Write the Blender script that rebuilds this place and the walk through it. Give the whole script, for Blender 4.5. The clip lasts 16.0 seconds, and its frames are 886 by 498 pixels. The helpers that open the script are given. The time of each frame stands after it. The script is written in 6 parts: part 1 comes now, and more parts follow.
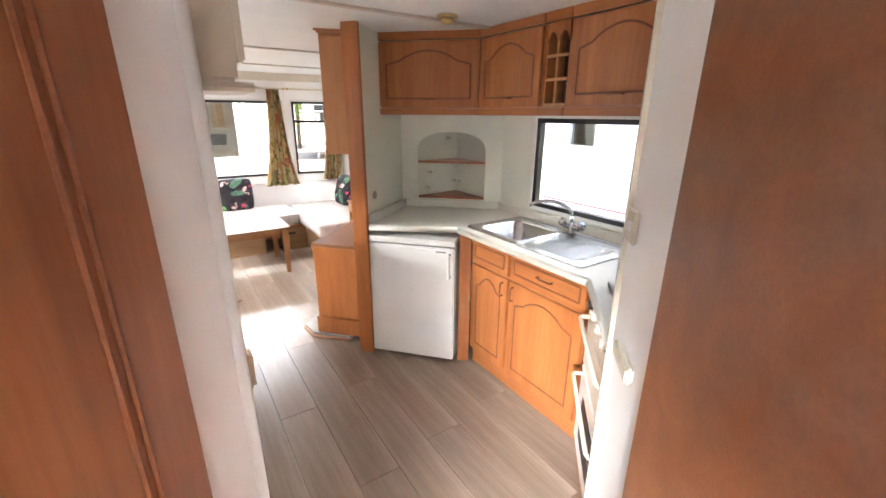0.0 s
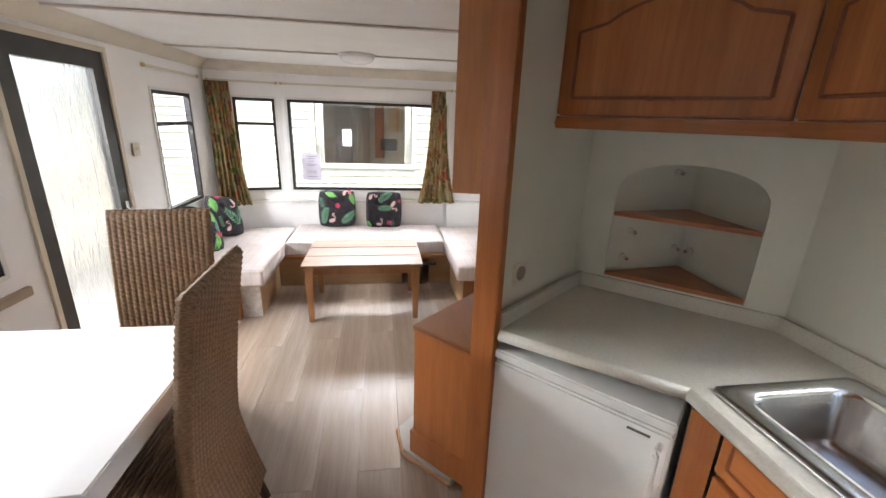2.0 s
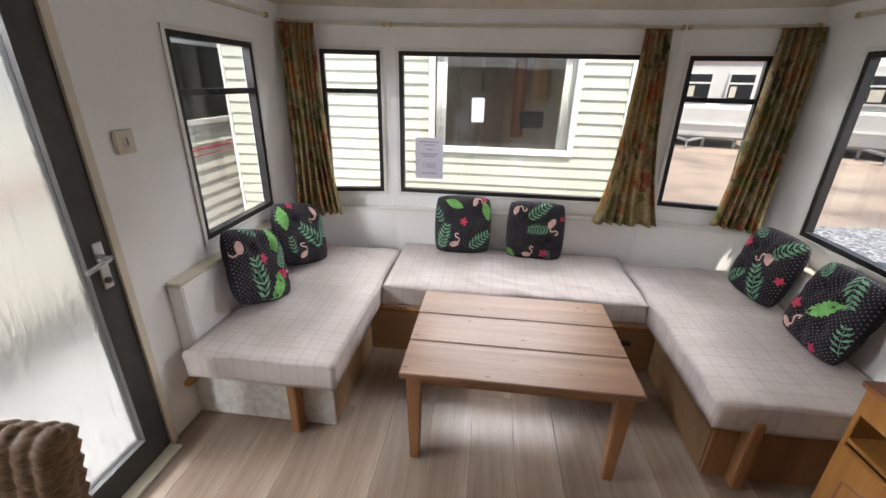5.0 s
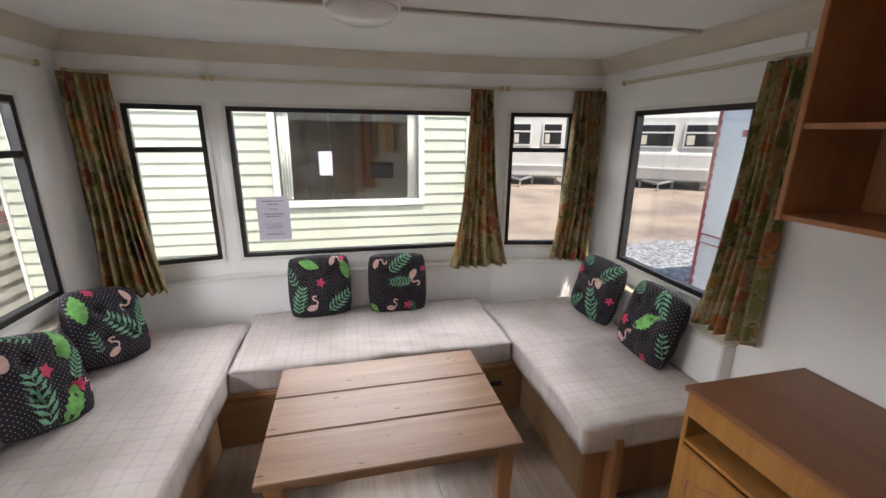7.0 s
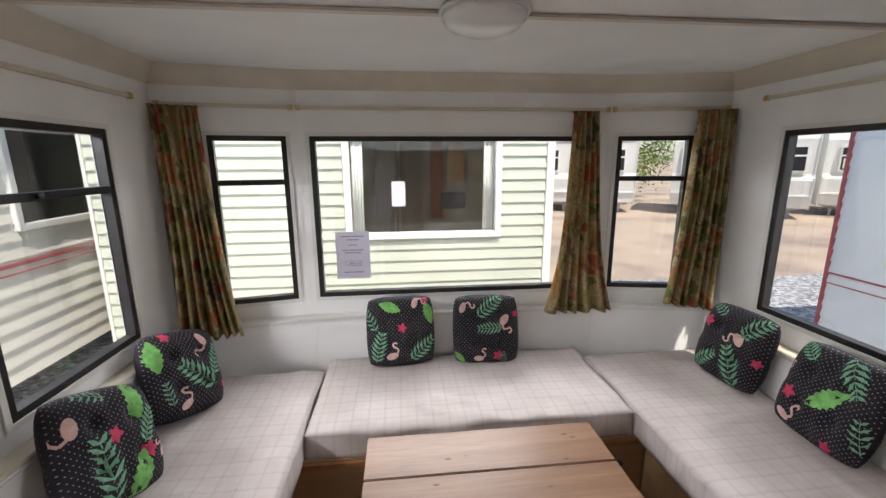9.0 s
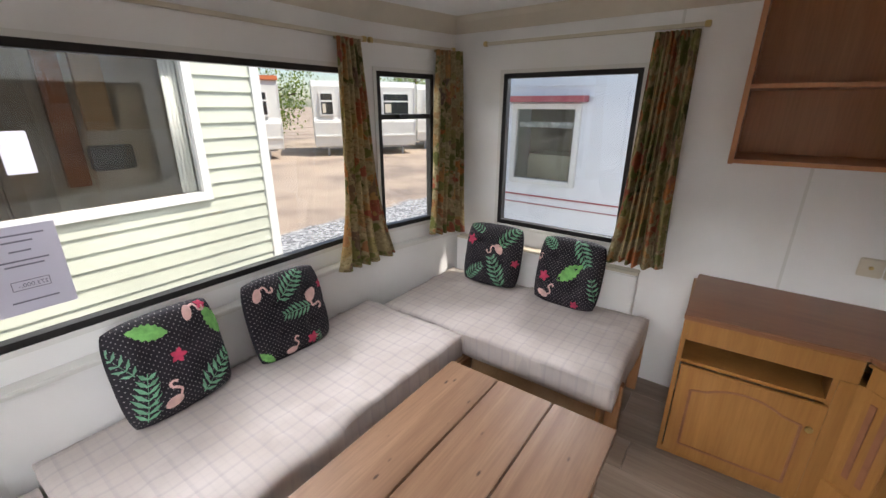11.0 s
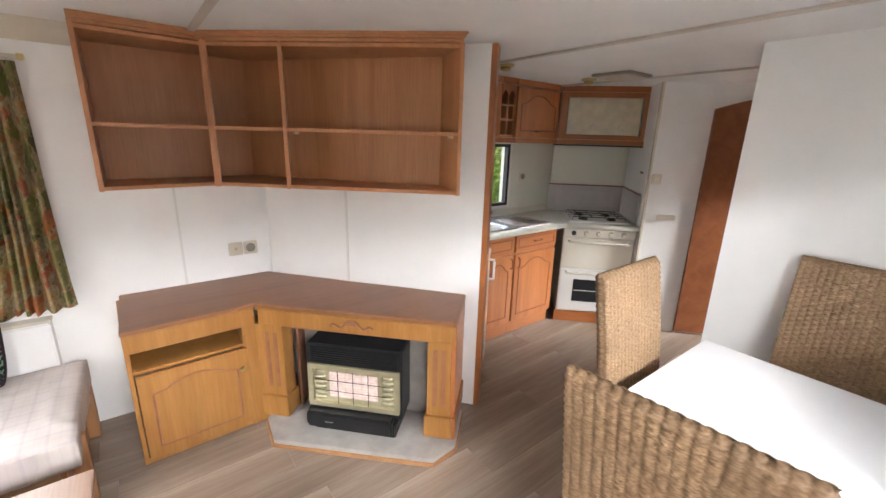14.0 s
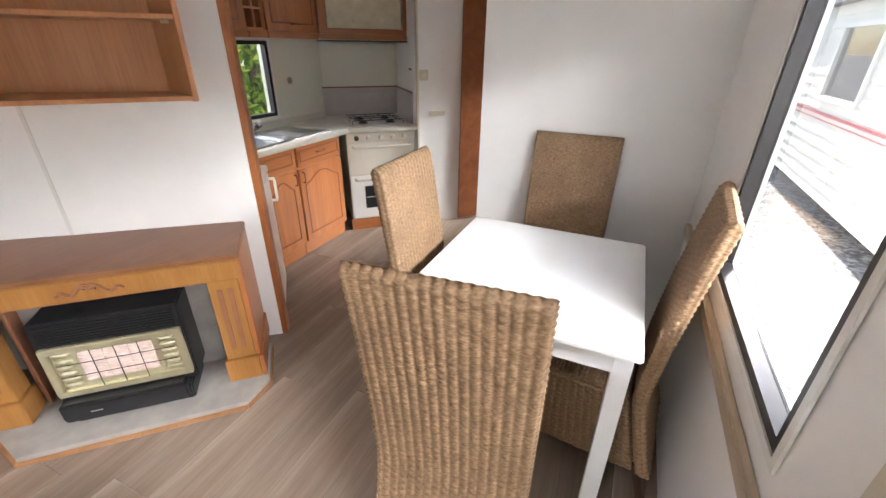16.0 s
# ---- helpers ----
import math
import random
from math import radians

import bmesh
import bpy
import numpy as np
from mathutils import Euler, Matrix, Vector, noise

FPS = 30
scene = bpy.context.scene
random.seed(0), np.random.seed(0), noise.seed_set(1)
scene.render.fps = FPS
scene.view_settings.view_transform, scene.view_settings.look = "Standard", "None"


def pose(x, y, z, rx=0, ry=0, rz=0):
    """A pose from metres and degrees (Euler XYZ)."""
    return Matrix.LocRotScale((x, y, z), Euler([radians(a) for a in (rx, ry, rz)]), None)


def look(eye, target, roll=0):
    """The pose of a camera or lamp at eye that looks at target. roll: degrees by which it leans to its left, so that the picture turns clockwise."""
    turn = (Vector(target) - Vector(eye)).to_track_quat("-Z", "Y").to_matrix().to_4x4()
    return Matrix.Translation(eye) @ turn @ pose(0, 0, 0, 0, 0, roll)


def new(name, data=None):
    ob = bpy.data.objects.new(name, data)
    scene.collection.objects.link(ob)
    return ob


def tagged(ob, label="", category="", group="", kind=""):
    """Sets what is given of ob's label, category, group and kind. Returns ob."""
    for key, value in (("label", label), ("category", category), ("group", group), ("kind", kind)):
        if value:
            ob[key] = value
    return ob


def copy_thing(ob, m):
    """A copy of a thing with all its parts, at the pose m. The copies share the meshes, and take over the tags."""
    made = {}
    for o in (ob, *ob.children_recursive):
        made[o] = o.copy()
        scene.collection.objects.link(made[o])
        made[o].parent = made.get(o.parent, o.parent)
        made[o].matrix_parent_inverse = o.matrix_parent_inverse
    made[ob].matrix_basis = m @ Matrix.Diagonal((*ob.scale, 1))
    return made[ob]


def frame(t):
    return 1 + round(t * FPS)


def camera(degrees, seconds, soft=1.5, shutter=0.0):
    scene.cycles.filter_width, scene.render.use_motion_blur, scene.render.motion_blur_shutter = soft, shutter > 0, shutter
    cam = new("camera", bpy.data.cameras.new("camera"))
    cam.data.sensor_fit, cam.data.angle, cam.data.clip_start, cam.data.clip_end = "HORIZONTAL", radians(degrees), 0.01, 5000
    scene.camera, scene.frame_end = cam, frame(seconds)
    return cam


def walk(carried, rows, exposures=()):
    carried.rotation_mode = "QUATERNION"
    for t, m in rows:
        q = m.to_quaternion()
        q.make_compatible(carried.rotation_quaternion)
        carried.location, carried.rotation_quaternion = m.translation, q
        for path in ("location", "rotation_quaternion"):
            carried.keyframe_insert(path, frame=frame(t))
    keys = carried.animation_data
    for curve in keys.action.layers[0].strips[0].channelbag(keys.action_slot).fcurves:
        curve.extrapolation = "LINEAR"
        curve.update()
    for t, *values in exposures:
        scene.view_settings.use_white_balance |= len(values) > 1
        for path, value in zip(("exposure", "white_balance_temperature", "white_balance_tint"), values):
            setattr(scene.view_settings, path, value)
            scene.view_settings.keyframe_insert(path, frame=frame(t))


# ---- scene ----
cam = camera(94.6, 16.0)
PATH = [
    (0, (-0.453, 1.966, 1.519), (0.591, 3.554, 0.897), 0.4),
    (0.5, (-0.316, 2.266, 1.534), (0.669, 3.898, 0.927), 0.5),
    (1, (-0.202, 2.528, 1.528), (0.626, 4.251, 0.943), 1.3),
    (1.5, (0.01, 2.818, 1.541), (0.568, 4.641, 0.939), 1.5),
    (2, (0.118, 3.074, 1.537), (0.41, 4.957, 0.93), 2.0),
    (2.5, (0.157, 3.386, 1.532), (0.171, 5.287, 0.91), 2.3),
    (3, (0.18, 3.702, 1.517), (-0.028, 5.588, 0.884), 2.1),
    (5.5, (-0.232, 4.881, 1.5), (-0.425, 6.716, 0.729), 1.1),
    (6, (-0.22, 4.905, 1.507), (-0.166, 6.759, 0.759), 0.8),
    (6.5, (-0.169, 4.9, 1.492), (0.125, 6.762, 0.823), 0.6),
    (7, (-0.141, 4.879, 1.532), (0.293, 6.754, 0.988), 0.6),
    (7.5, (-0.171, 4.885, 1.541), (0.152, 6.817, 1.134), 0.4),
    (8, (-0.255, 4.935, 1.565), (-0.195, 6.896, 1.175), 0.5),
    (10.5, (-0.576, 5.748, 1.479), (0.541, 7.278, 0.838), -0.6),
    (11, (-0.797, 5.827, 1.492), (0.731, 6.935, 0.83), 0.2),
    (11.5, (-0.937, 5.858, 1.538), (0.827, 6.542, 0.891), 0.3),
    (12, (-1.027, 5.915, 1.534), (0.857, 6.21, 0.931), 0.4),
    (12.5, (-1.078, 5.928, 1.53), (0.836, 5.827, 0.96), 0.6),
    (13, (-1.086, 5.897, 1.536), (0.77, 5.397, 0.983), 1.0),
    (13.5, (-1.095, 5.819, 1.56), (0.627, 4.965, 1.006), 1.4),
    (14, (-1.124, 5.768, 1.551), (0.406, 4.594, 1.021), 1.6),
    (14.5, (-1.141, 5.728, 1.551), (0.151, 4.297, 1.02), 1.4),
    (15, (-1.153, 5.701, 1.55), (-0.107, 4.096, 0.977), 1.0),
    (15.5, (-1.18, 5.662, 1.528), (-0.313, 4.004, 0.823), 0.3),
    (16, (-1.152, 5.656, 1.479), (-0.426, 4.017, 0.592), 0.7),
]
walk(cam, [(t, look(eye, target, roll)) for t, eye, target, roll in PATH],
     exposures=[(0.0, 2.2), (1.0, 1.5), (2.5, 1.2), (3.0, 1.1), (5.5, 0.25), (8.0, 0.2), (11.0, 0.25), (12.5, 0.95), (14.5, 1.5), (16.0, 1.4)])

# ---- world, sun, fill lamps added for the sky's light at the windows ----
world = bpy.data.worlds.new("sky")
scene.world = world
world.use_nodes = True
sky = world.node_tree.nodes.new("ShaderNodeTexSky")
sky.sky_type, sky.sun_disc = "NISHITA", False
SUN_EL, SUN_AZ = radians(58), radians(162)
sky.sun_elevation, sky.sun_rotation = SUN_EL, SUN_AZ
world.node_tree.links.new(sky.outputs[0], world.node_tree.nodes["Background"].inputs[0])
world.node_tree.nodes["Background"].inputs[1].default_value = 0.15
sun = new("sun", bpy.data.lights.new("sun", "SUN"))
sun.data.energy, sun.data.angle, sun.data.color = 4.4, radians(0.6), (1, 0.94, 0.84)
sun_from = Vector((math.sin(SUN_AZ) * math.cos(SUN_EL), math.cos(SUN_AZ) * math.cos(SUN_EL), math.sin(SUN_EL)))
sun.matrix_world = look(sun_from * 30, (0, 0, 0))


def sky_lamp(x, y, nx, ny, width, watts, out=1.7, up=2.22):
    """Fill added to the sky's light through one window: an area lamp outside, above the opening, that faces in and
    down.
    """
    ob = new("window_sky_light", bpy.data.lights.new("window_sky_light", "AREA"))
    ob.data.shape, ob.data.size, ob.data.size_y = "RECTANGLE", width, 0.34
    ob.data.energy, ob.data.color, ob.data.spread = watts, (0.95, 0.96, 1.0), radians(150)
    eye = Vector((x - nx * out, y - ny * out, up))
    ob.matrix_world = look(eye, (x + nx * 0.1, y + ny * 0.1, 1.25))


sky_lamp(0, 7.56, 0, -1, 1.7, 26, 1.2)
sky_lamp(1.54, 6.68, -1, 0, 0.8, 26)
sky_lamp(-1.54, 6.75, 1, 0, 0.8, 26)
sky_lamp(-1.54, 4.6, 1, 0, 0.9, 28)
# added lamp at the glazed door, also stands in for sunlight on the seat end
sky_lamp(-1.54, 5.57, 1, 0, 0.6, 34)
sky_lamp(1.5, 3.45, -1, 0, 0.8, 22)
# stronger fill lamp added behind the unseen passage window
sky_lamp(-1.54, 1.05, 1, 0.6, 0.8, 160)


# ---- materials ----
def mat(name, rough=0.6, metal=0.0, spec=0.4):
    m = bpy.data.materials.new(name)
    m.use_nodes = True
    b = m.node_tree.nodes["Principled BSDF"]
    b.inputs["Roughness"].default_value, b.inputs["Metallic"].default_value = rough, metal
    b.inputs["Specular IOR Level"].default_value = spec
    return m, m.node_tree.nodes, m.node_tree.links, b


def ramp(nodes, links, fac, stops):
    r = nodes.new("ShaderNodeValToRGB")
    while len(r.color_ramp.elements) < len(stops):
        r.color_ramp.elements.new(0.5)
    for e, (p, c) in zip(r.color_ramp.elements, stops):
        e.position, e.color = p, (*c, 1)
    links.new(fac, r.inputs[0])
    return r.outputs[0]


def noise_tex(nodes, links, scale, detail=4, stretch=(1, 1, 1), coords="Object", distortion=0.0, turn=(0, 0, 0)):
    tc, mp, nz = nodes.new("ShaderNodeTexCoord"), nodes.new("ShaderNodeMapping"), nodes.new("ShaderNodeTexNoise")
    mp.inputs["Scale"].default_value, mp.inputs["Rotation"].default_value = stretch, turn
    nz.inputs["Scale"].default_value, nz.inputs["Detail"].default_value = scale, detail
    nz.inputs["Distortion"].default_value = distortion
    links.new(tc.outputs[coords], mp.inputs[0])
    links.new(mp.outputs[0], nz.inputs["Vector"])
    return nz.outputs["Fac"]


def bump(nodes, links, b, height, strength=0.2, distance=0.002):
    n = nodes.new("ShaderNodeBump")
    n.inputs["Strength"].default_value, n.inputs["Distance"].default_value = strength, distance
    links.new(height, n.inputs["Height"])
    links.new(n.outputs[0], b.inputs["Normal"])


def mix(nodes, links, fac, a, c, mode="MIX"):
    m = nodes.new("ShaderNodeMix")
    m.data_type, m.blend_type = "RGBA", mode
    for socket, value in ((m.inputs["Factor"], fac), (m.inputs["A"], a), (m.inputs["B"], c)):
        if isinstance(value, (int, float)):
            socket.default_value = value
        elif isinstance(value, tuple):
            socket.default_value = (*value, 1)
        else:
            links.new(value, socket)
    return m.outputs["Result"]


def plain(name, color, rough=0.6, vary=0.12, scale=6, metal=0.0, grain=0.0, grain_scale=300, spec=0.4):
    """A paint or moulded surface with broad stains and fine grain."""
    m, n, l, b = mat(name, rough, metal, spec)
    a = noise_tex(n, l, scale, 5)
    c = ramp(n, l, a, [(0.3, tuple(v * (1 - vary) for v in color)), (0.7, tuple(min(1, v * (1 + vary * 0.5)) for v in color))])
    l.new(c, b.inputs["Base Color"])
    if grain:
        bump(n, l, b, noise_tex(n, l, grain_scale, 2), grain)
    return m


def wood(name, dark, light, along="z", rough=0.4, scale=3.0, knots=0.0, per_object=0.0, spec=0.4):
    """Grain drawn out along one axis, with broad bands and fine pores."""
    m, n, l, b = mat(name, rough, 0, spec)
    stretch = {"x": (0.06, 1, 1), "y": (1, 0.06, 1), "z": (1, 1, 0.06)}[along]
    a = noise_tex(n, l, scale * 4, 6, stretch, distortion=0.6)
    c = ramp(n, l, a, [(0.25, dark), (0.5, tuple((p + q) / 2 for p, q in zip(dark, light))), (0.75, light)])
    fine = noise_tex(n, l, scale * 40, 3, stretch)
    c = mix(n, l, ramp(n, l, fine, [(0.35, (0.25,) * 3), (0.6, (0, 0, 0))]), c, tuple(v * 0.7 for v in dark))
    if knots:
        vo, tc = n.new("ShaderNodeTexVoronoi"), n.new("ShaderNodeTexCoord")
        mp = n.new("ShaderNodeMapping")
        mp.inputs["Scale"].default_value = tuple(4.5 * v ** 0.35 for v in stretch)
        l.new(tc.outputs["Object"], mp.inputs[0])
        l.new(mp.outputs[0], vo.inputs["Vector"])
        k = ramp(n, l, vo.outputs["Distance"], [(0.06, (1, 1, 1)), (0.13, (0, 0, 0))])
        c = mix(n, l, k, c, tuple(v * 0.35 for v in dark))
    if per_object:
        oi, hs = n.new("ShaderNodeObjectInfo"), n.new("ShaderNodeHueSaturation")
        mr = n.new("ShaderNodeMapRange")
        mr.inputs["To Min"].default_value, mr.inputs["To Max"].default_value = 1 - per_object, 1 + per_object
        l.new(oi.outputs["Random"], mr.inputs[0])
        l.new(mr.outputs[0], hs.inputs["Value"])
        l.new(c, hs.inputs["Color"])
        c = hs.outputs[0]
    l.new(c, b.inputs["Base Color"])
    bump(n, l, b, fine, 0.08, 0.001)
    return m


def glass(name, rough=0.0, tint=(1, 1, 1), relief=0.0):
    m, n, l, b = mat(name, rough, 0, 0.5)
    b.inputs["Base Color"].default_value = (*tint, 1)
    b.inputs["Transmission Weight"].default_value, b.inputs["IOR"].default_value = 1.0, 1.45
    if relief:
        bump(n, l, b, noise_tex(n, l, 22, 3, (1, 1, 0.18), distortion=1.0), relief, 0.02)
    return m


WALL = plain("white_wallboard", (0.86, 0.85, 0.83), 0.5, 0.05, 3, grain=0.05)
WALL_CREAM = plain("cream_wallboard", (0.72, 0.69, 0.58), 0.5, 0.06, 3, grain=0.05)
WALL_GREEN = plain("pale_kitchen_board", (0.66, 0.65, 0.55), 0.45, 0.05, 3, grain=0.05)
CEIL = plain("ceiling_board", (0.80, 0.79, 0.77), 0.7, 0.04, 4, grain=0.1, grain_scale=150)
COVE = plain("beige_coving", (0.62, 0.56, 0.46), 0.5, 0.08, 5)
STRIP = plain("ceiling_strip", (0.60, 0.54, 0.47), 0.4, 0.08, 8)
BLACK = plain("black_window_frame", (0.022, 0.02, 0.02), 0.35, 0.3, 20)
GREYDOOR = plain("dark_grey_door_frame", (0.05, 0.048, 0.045), 0.4, 0.25, 12)
WHITEPL = plain("white_plastic", (0.75, 0.74, 0.70), 0.35, 0.04, 6)
CREAMPL = plain("cream_plastic", (0.66, 0.60, 0.48), 0.4, 0.06, 8)
SILVER = plain("brushed_steel", (0.62, 0.62, 0.62), 0.25, 0.08, 40, metal=1.0, grain=0.03)
CHROME = plain("chrome", (0.75, 0.75, 0.76), 0.08, 0.03, 20, metal=1.0)
BRASS = plain("brass", (0.62, 0.47, 0.22), 0.28, 0.1, 20, metal=1.0)
CHERRY = wood("cherry_wood", (0.30, 0.092, 0.025), (0.46, 0.17, 0.053), "z", 0.32)
CHERRY_H = wood("cherry_wood_level_grain", (0.30, 0.092, 0.025), (0.46, 0.17, 0.053), "x", 0.32)
CHERRY_DK = plain("routed_cherry_groove", (0.20, 0.065, 0.025), 0.4, 0.15, 20)
DOORWOOD = wood("red_brown_door_veneer", (0.20, 0.065, 0.025), (0.31, 0.115, 0.048), "z", 0.28)
SHELFWOOD = wood("orange_brown_shelf_veneer", (0.42, 0.175, 0.07), (0.55, 0.26, 0.115), "z", 0.42)
OAK = wood("honey_oak_veneer", (0.27, 0.115, 0.026), (0.38, 0.18, 0.05), "z", 0.38)
OAK_DK = plain("stained_oak_groove", (0.27, 0.115, 0.06), 0.45, 0.15, 25)
TOPWOOD = wood("brown_mantel_top_veneer", (0.19, 0.078, 0.036), (0.26, 0.115, 0.055), "y", 0.33)
PINE = wood("worn_pine", (0.18, 0.088, 0.045), (0.35, 0.205, 0.12), "x", 0.42, 3.2, knots=1)
PINE_Z = wood("pine_leg", (0.28, 0.125, 0.05), (0.40, 0.20, 0.085), "z", 0.45)
PLY = wood("brown_plywood", (0.32, 0.19, 0.095), (0.42, 0.27, 0.15), "x", 0.6)
FLOORWOOD = wood("pale_oak_laminate", (0.19, 0.133, 0.095), (0.40, 0.315, 0.248), "y", 0.36, 2.2, per_object=0.1)
SUB = plain("subfloor", (0.12, 0.09, 0.07), 0.8)
LAMINATE = plain("speckled_worktop", (0.60, 0.58, 0.50), 0.35, 0.10, 160)
MARBLE = plain("pale_stone_slab", (0.36, 0.335, 0.31), 0.45, 0.16, 14, grain=0.1)
BLACKMETAL = plain("black_enamel", (0.014, 0.014, 0.015), 0.38, 0.25, 20)
CHAMPAGNE = plain("pale_gold_metal", (0.52, 0.48, 0.33), 0.32, 0.08, 30, metal=0.7)
CERAMIC = plain("burner_ceramic", (0.74, 0.58, 0.52), 0.8, 0.2, 40, grain=0.3, grain_scale=400)
TABLEWHITE = plain("white_table_paint", (0.80, 0.80, 0.80), 0.3, 0.03, 5)
DARKLEG = plain("dark_wood_leg", (0.05, 0.025, 0.015), 0.45, 0.2, 15)
PAPER = plain("lilac_paper", (0.62, 0.60, 0.70), 0.8, 0.03, 5)
INK = plain("grey_ink", (0.20, 0.19, 0.25), 0.8, 0.05, 5)
CLEAR = glass("window_glass")
OBSCURE = glass("obscure_glass", 0.24, (0.97, 0.97, 0.95), 0.3)


def wicker():
    m, n, l, b = mat("woven_wicker", 0.5, 0, 0.35)
    a = noise_tex(n, l, 90, 3, (1, 1, 3.0))
    g = noise_tex(n, l, 7, 4)
    c = ramp(n, l, a, [(0.25, (0.12, 0.065, 0.032)), (0.5, (0.25, 0.155, 0.085)), (0.78, (0.38, 0.26, 0.155))])
    c = mix(n, l, ramp(n, l, g, [(0.42, (0.35,) * 3), (0.62, (0, 0, 0))]), c, (0.16, 0.095, 0.052))
    l.new(c, b.inputs["Base Color"])
    return m


WICKER = wicker()


def check_cloth():
    m, n, l, b = mat("checked_cotton", 0.85, 0, 0.15)
    tc, sep = n.new("ShaderNodeTexCoord"), n.new("ShaderNodeSeparateXYZ")
    l.new(tc.outputs["Object"], sep.inputs[0])
    lines = []
    for axis in ("X", "Y"):
        w = n.new("ShaderNodeMath")
        w.operation = "MULTIPLY"
        w.inputs[1].default_value = 14.0
        l.new(sep.outputs[axis], w.inputs[0])
        f = n.new("ShaderNodeMath")
        f.operation = "FRACT"
        l.new(w.outputs[0], f.inputs[0])
        lines.append(ramp(n, l, f.outputs[0], [(0.0, (0.26,) * 3), (0.10, (0.26,) * 3), (0.2, (0, 0, 0)), (0.5, (0, 0, 0)), (0.56, (0.12,) * 3), (0.64, (0, 0, 0))]))
    k = mix(n, l, 1.0, lines[0], lines[1], "ADD")
    base = ramp(n, l, noise_tex(n, l, 5, 4), [(0.35, (0.51, 0.45, 0.415)), (0.7, (0.60, 0.54, 0.51))])
    c = mix(n, l, k, base, (0.37, 0.33, 0.35))
    l.new(c, b.inputs["Base Color"])
    bump(n, l, b, noise_tex(n, l, 700, 2), 0.1, 0.001)
    return m


CHECK = check_cloth()


def floral():
    """Tan cotton printed with olive leaves, rust and rose blooms, all softly outlined."""
    m, n, l, b = mat("floral_curtain_print", 0.85, 0, 0.15)
    tc = n.new("ShaderNodeTexCoord")

    def cells(scale, wobble, freq):
        vo, nz = n.new("ShaderNodeTexVoronoi"), n.new("ShaderNodeTexNoise")
        vo.inputs["Scale"].default_value, nz.inputs["Scale"].default_value = scale, freq
        l.new(tc.outputs["UV"], nz.inputs["Vector"])
        l.new(mix(n, l, wobble, tc.outputs["UV"], nz.outputs["Color"]), vo.inputs["Vector"])
        sep = n.new("ShaderNodeSeparateColor")
        l.new(vo.outputs["Color"], sep.inputs[0])
        return sep.outputs[0], vo.outputs["Distance"]

    pick, dist = cells(12, 0.2, 13)
    tan = ramp(n, l, noise_tex(n, l, 60, 4, coords="UV"), [(0.35, (0.34, 0.27, 0.14)), (0.7, (0.54, 0.44, 0.26))])
    leaf = ramp(n, l, pick, [(0.0, (0.09, 0.10, 0.03)), (0.25, (0.20, 0.21, 0.06)), (0.45, (0.38, 0.31, 0.13)), (0.55, (0.48, 0.17, 0.05)),
                             (0.70, (0.33, 0.085, 0.06)), (0.80, (0.46, 0.27, 0.10)), (1.0, (0.15, 0.10, 0.085))])
    c = mix(n, l, ramp(n, l, dist, [(0.48, (0.95,) * 3), (0.60, (0.0,) * 3)]), tan, leaf)
    small, near = cells(36, 0.15, 30)
    vein = ramp(n, l, small, [(0.0, (0.07, 0.065, 0.03)), (0.5, (0.20, 0.16, 0.07)), (0.75, (0.50, 0.40, 0.22)), (1.0, (0.36, 0.12, 0.06))])
    c = mix(n, l, ramp(n, l, near, [(0.22, (0.6,) * 3), (0.42, (0, 0, 0))]), c, vein)
    l.new(c, b.inputs["Base Color"])
    tr, ms = n.new("ShaderNodeBsdfTranslucent"), n.new("ShaderNodeMixShader")
    l.new(c, tr.inputs[0])
    ms.inputs[0].default_value = 0.35
    l.new(b.outputs[0], ms.inputs[1])
    l.new(tr.outputs[0], ms.inputs[2])
    l.new(ms.outputs[0], n["Material Output"].inputs[0])
    return m


FLORAL = floral()


def dotted():
    m, n, l, b = mat("black_dotted_cotton", 0.8, 0, 0.2)
    tc, vo = n.new("ShaderNodeTexCoord"), n.new("ShaderNodeTexVoronoi")
    vo.voronoi_dimensions = "2D"
    vo.inputs["Scale"].default_value, vo.inputs["Randomness"].default_value = 26, 0.0
    mp = n.new("ShaderNodeMapping")
    mp.inputs["Rotation"].default_value = (0, 0, 0.78)
    l.new(tc.outputs["UV"], mp.inputs[0])
    l.new(mp.outputs[0], vo.inputs["Vector"])
    d = ramp(n, l, vo.outputs["Distance"], [(0.10, (0.45,) * 3), (0.15, (0, 0, 0))])
    base = ramp(n, l, noise_tex(n, l, 12, 3), [(0.3, (0.012, 0.010, 0.014)), (0.7, (0.026, 0.022, 0.028))])
    l.new(mix(n, l, d, base, (0.55, 0.50, 0.50)), b.inputs["Base Color"])
    return m


DOTTED = dotted()
LEAFGREEN = plain("printed_bright_leaf", (0.17, 0.42, 0.11), 0.8, 0.35, 40)
LEAFDARK = plain("printed_mint_frond", (0.16, 0.36, 0.22), 0.8, 0.35, 40)
PINK = plain("printed_pink_bird", (0.66, 0.42, 0.38), 0.8, 0.2, 30)
RED = plain("printed_red_flower", (0.52, 0.04, 0.10), 0.8, 0.3, 40)

# ---- building helpers ----


def box(bm, x0, x1, y0, y1, z0, z1):
    m = pose((x0 + x1) / 2, (y0 + y1) / 2, (z0 + z1) / 2) @ Matrix.Diagonal((abs(x1 - x0), abs(y1 - y0), abs(z1 - z0), 1))
    return bmesh.ops.create_cube(bm, size=1, matrix=m)["verts"]


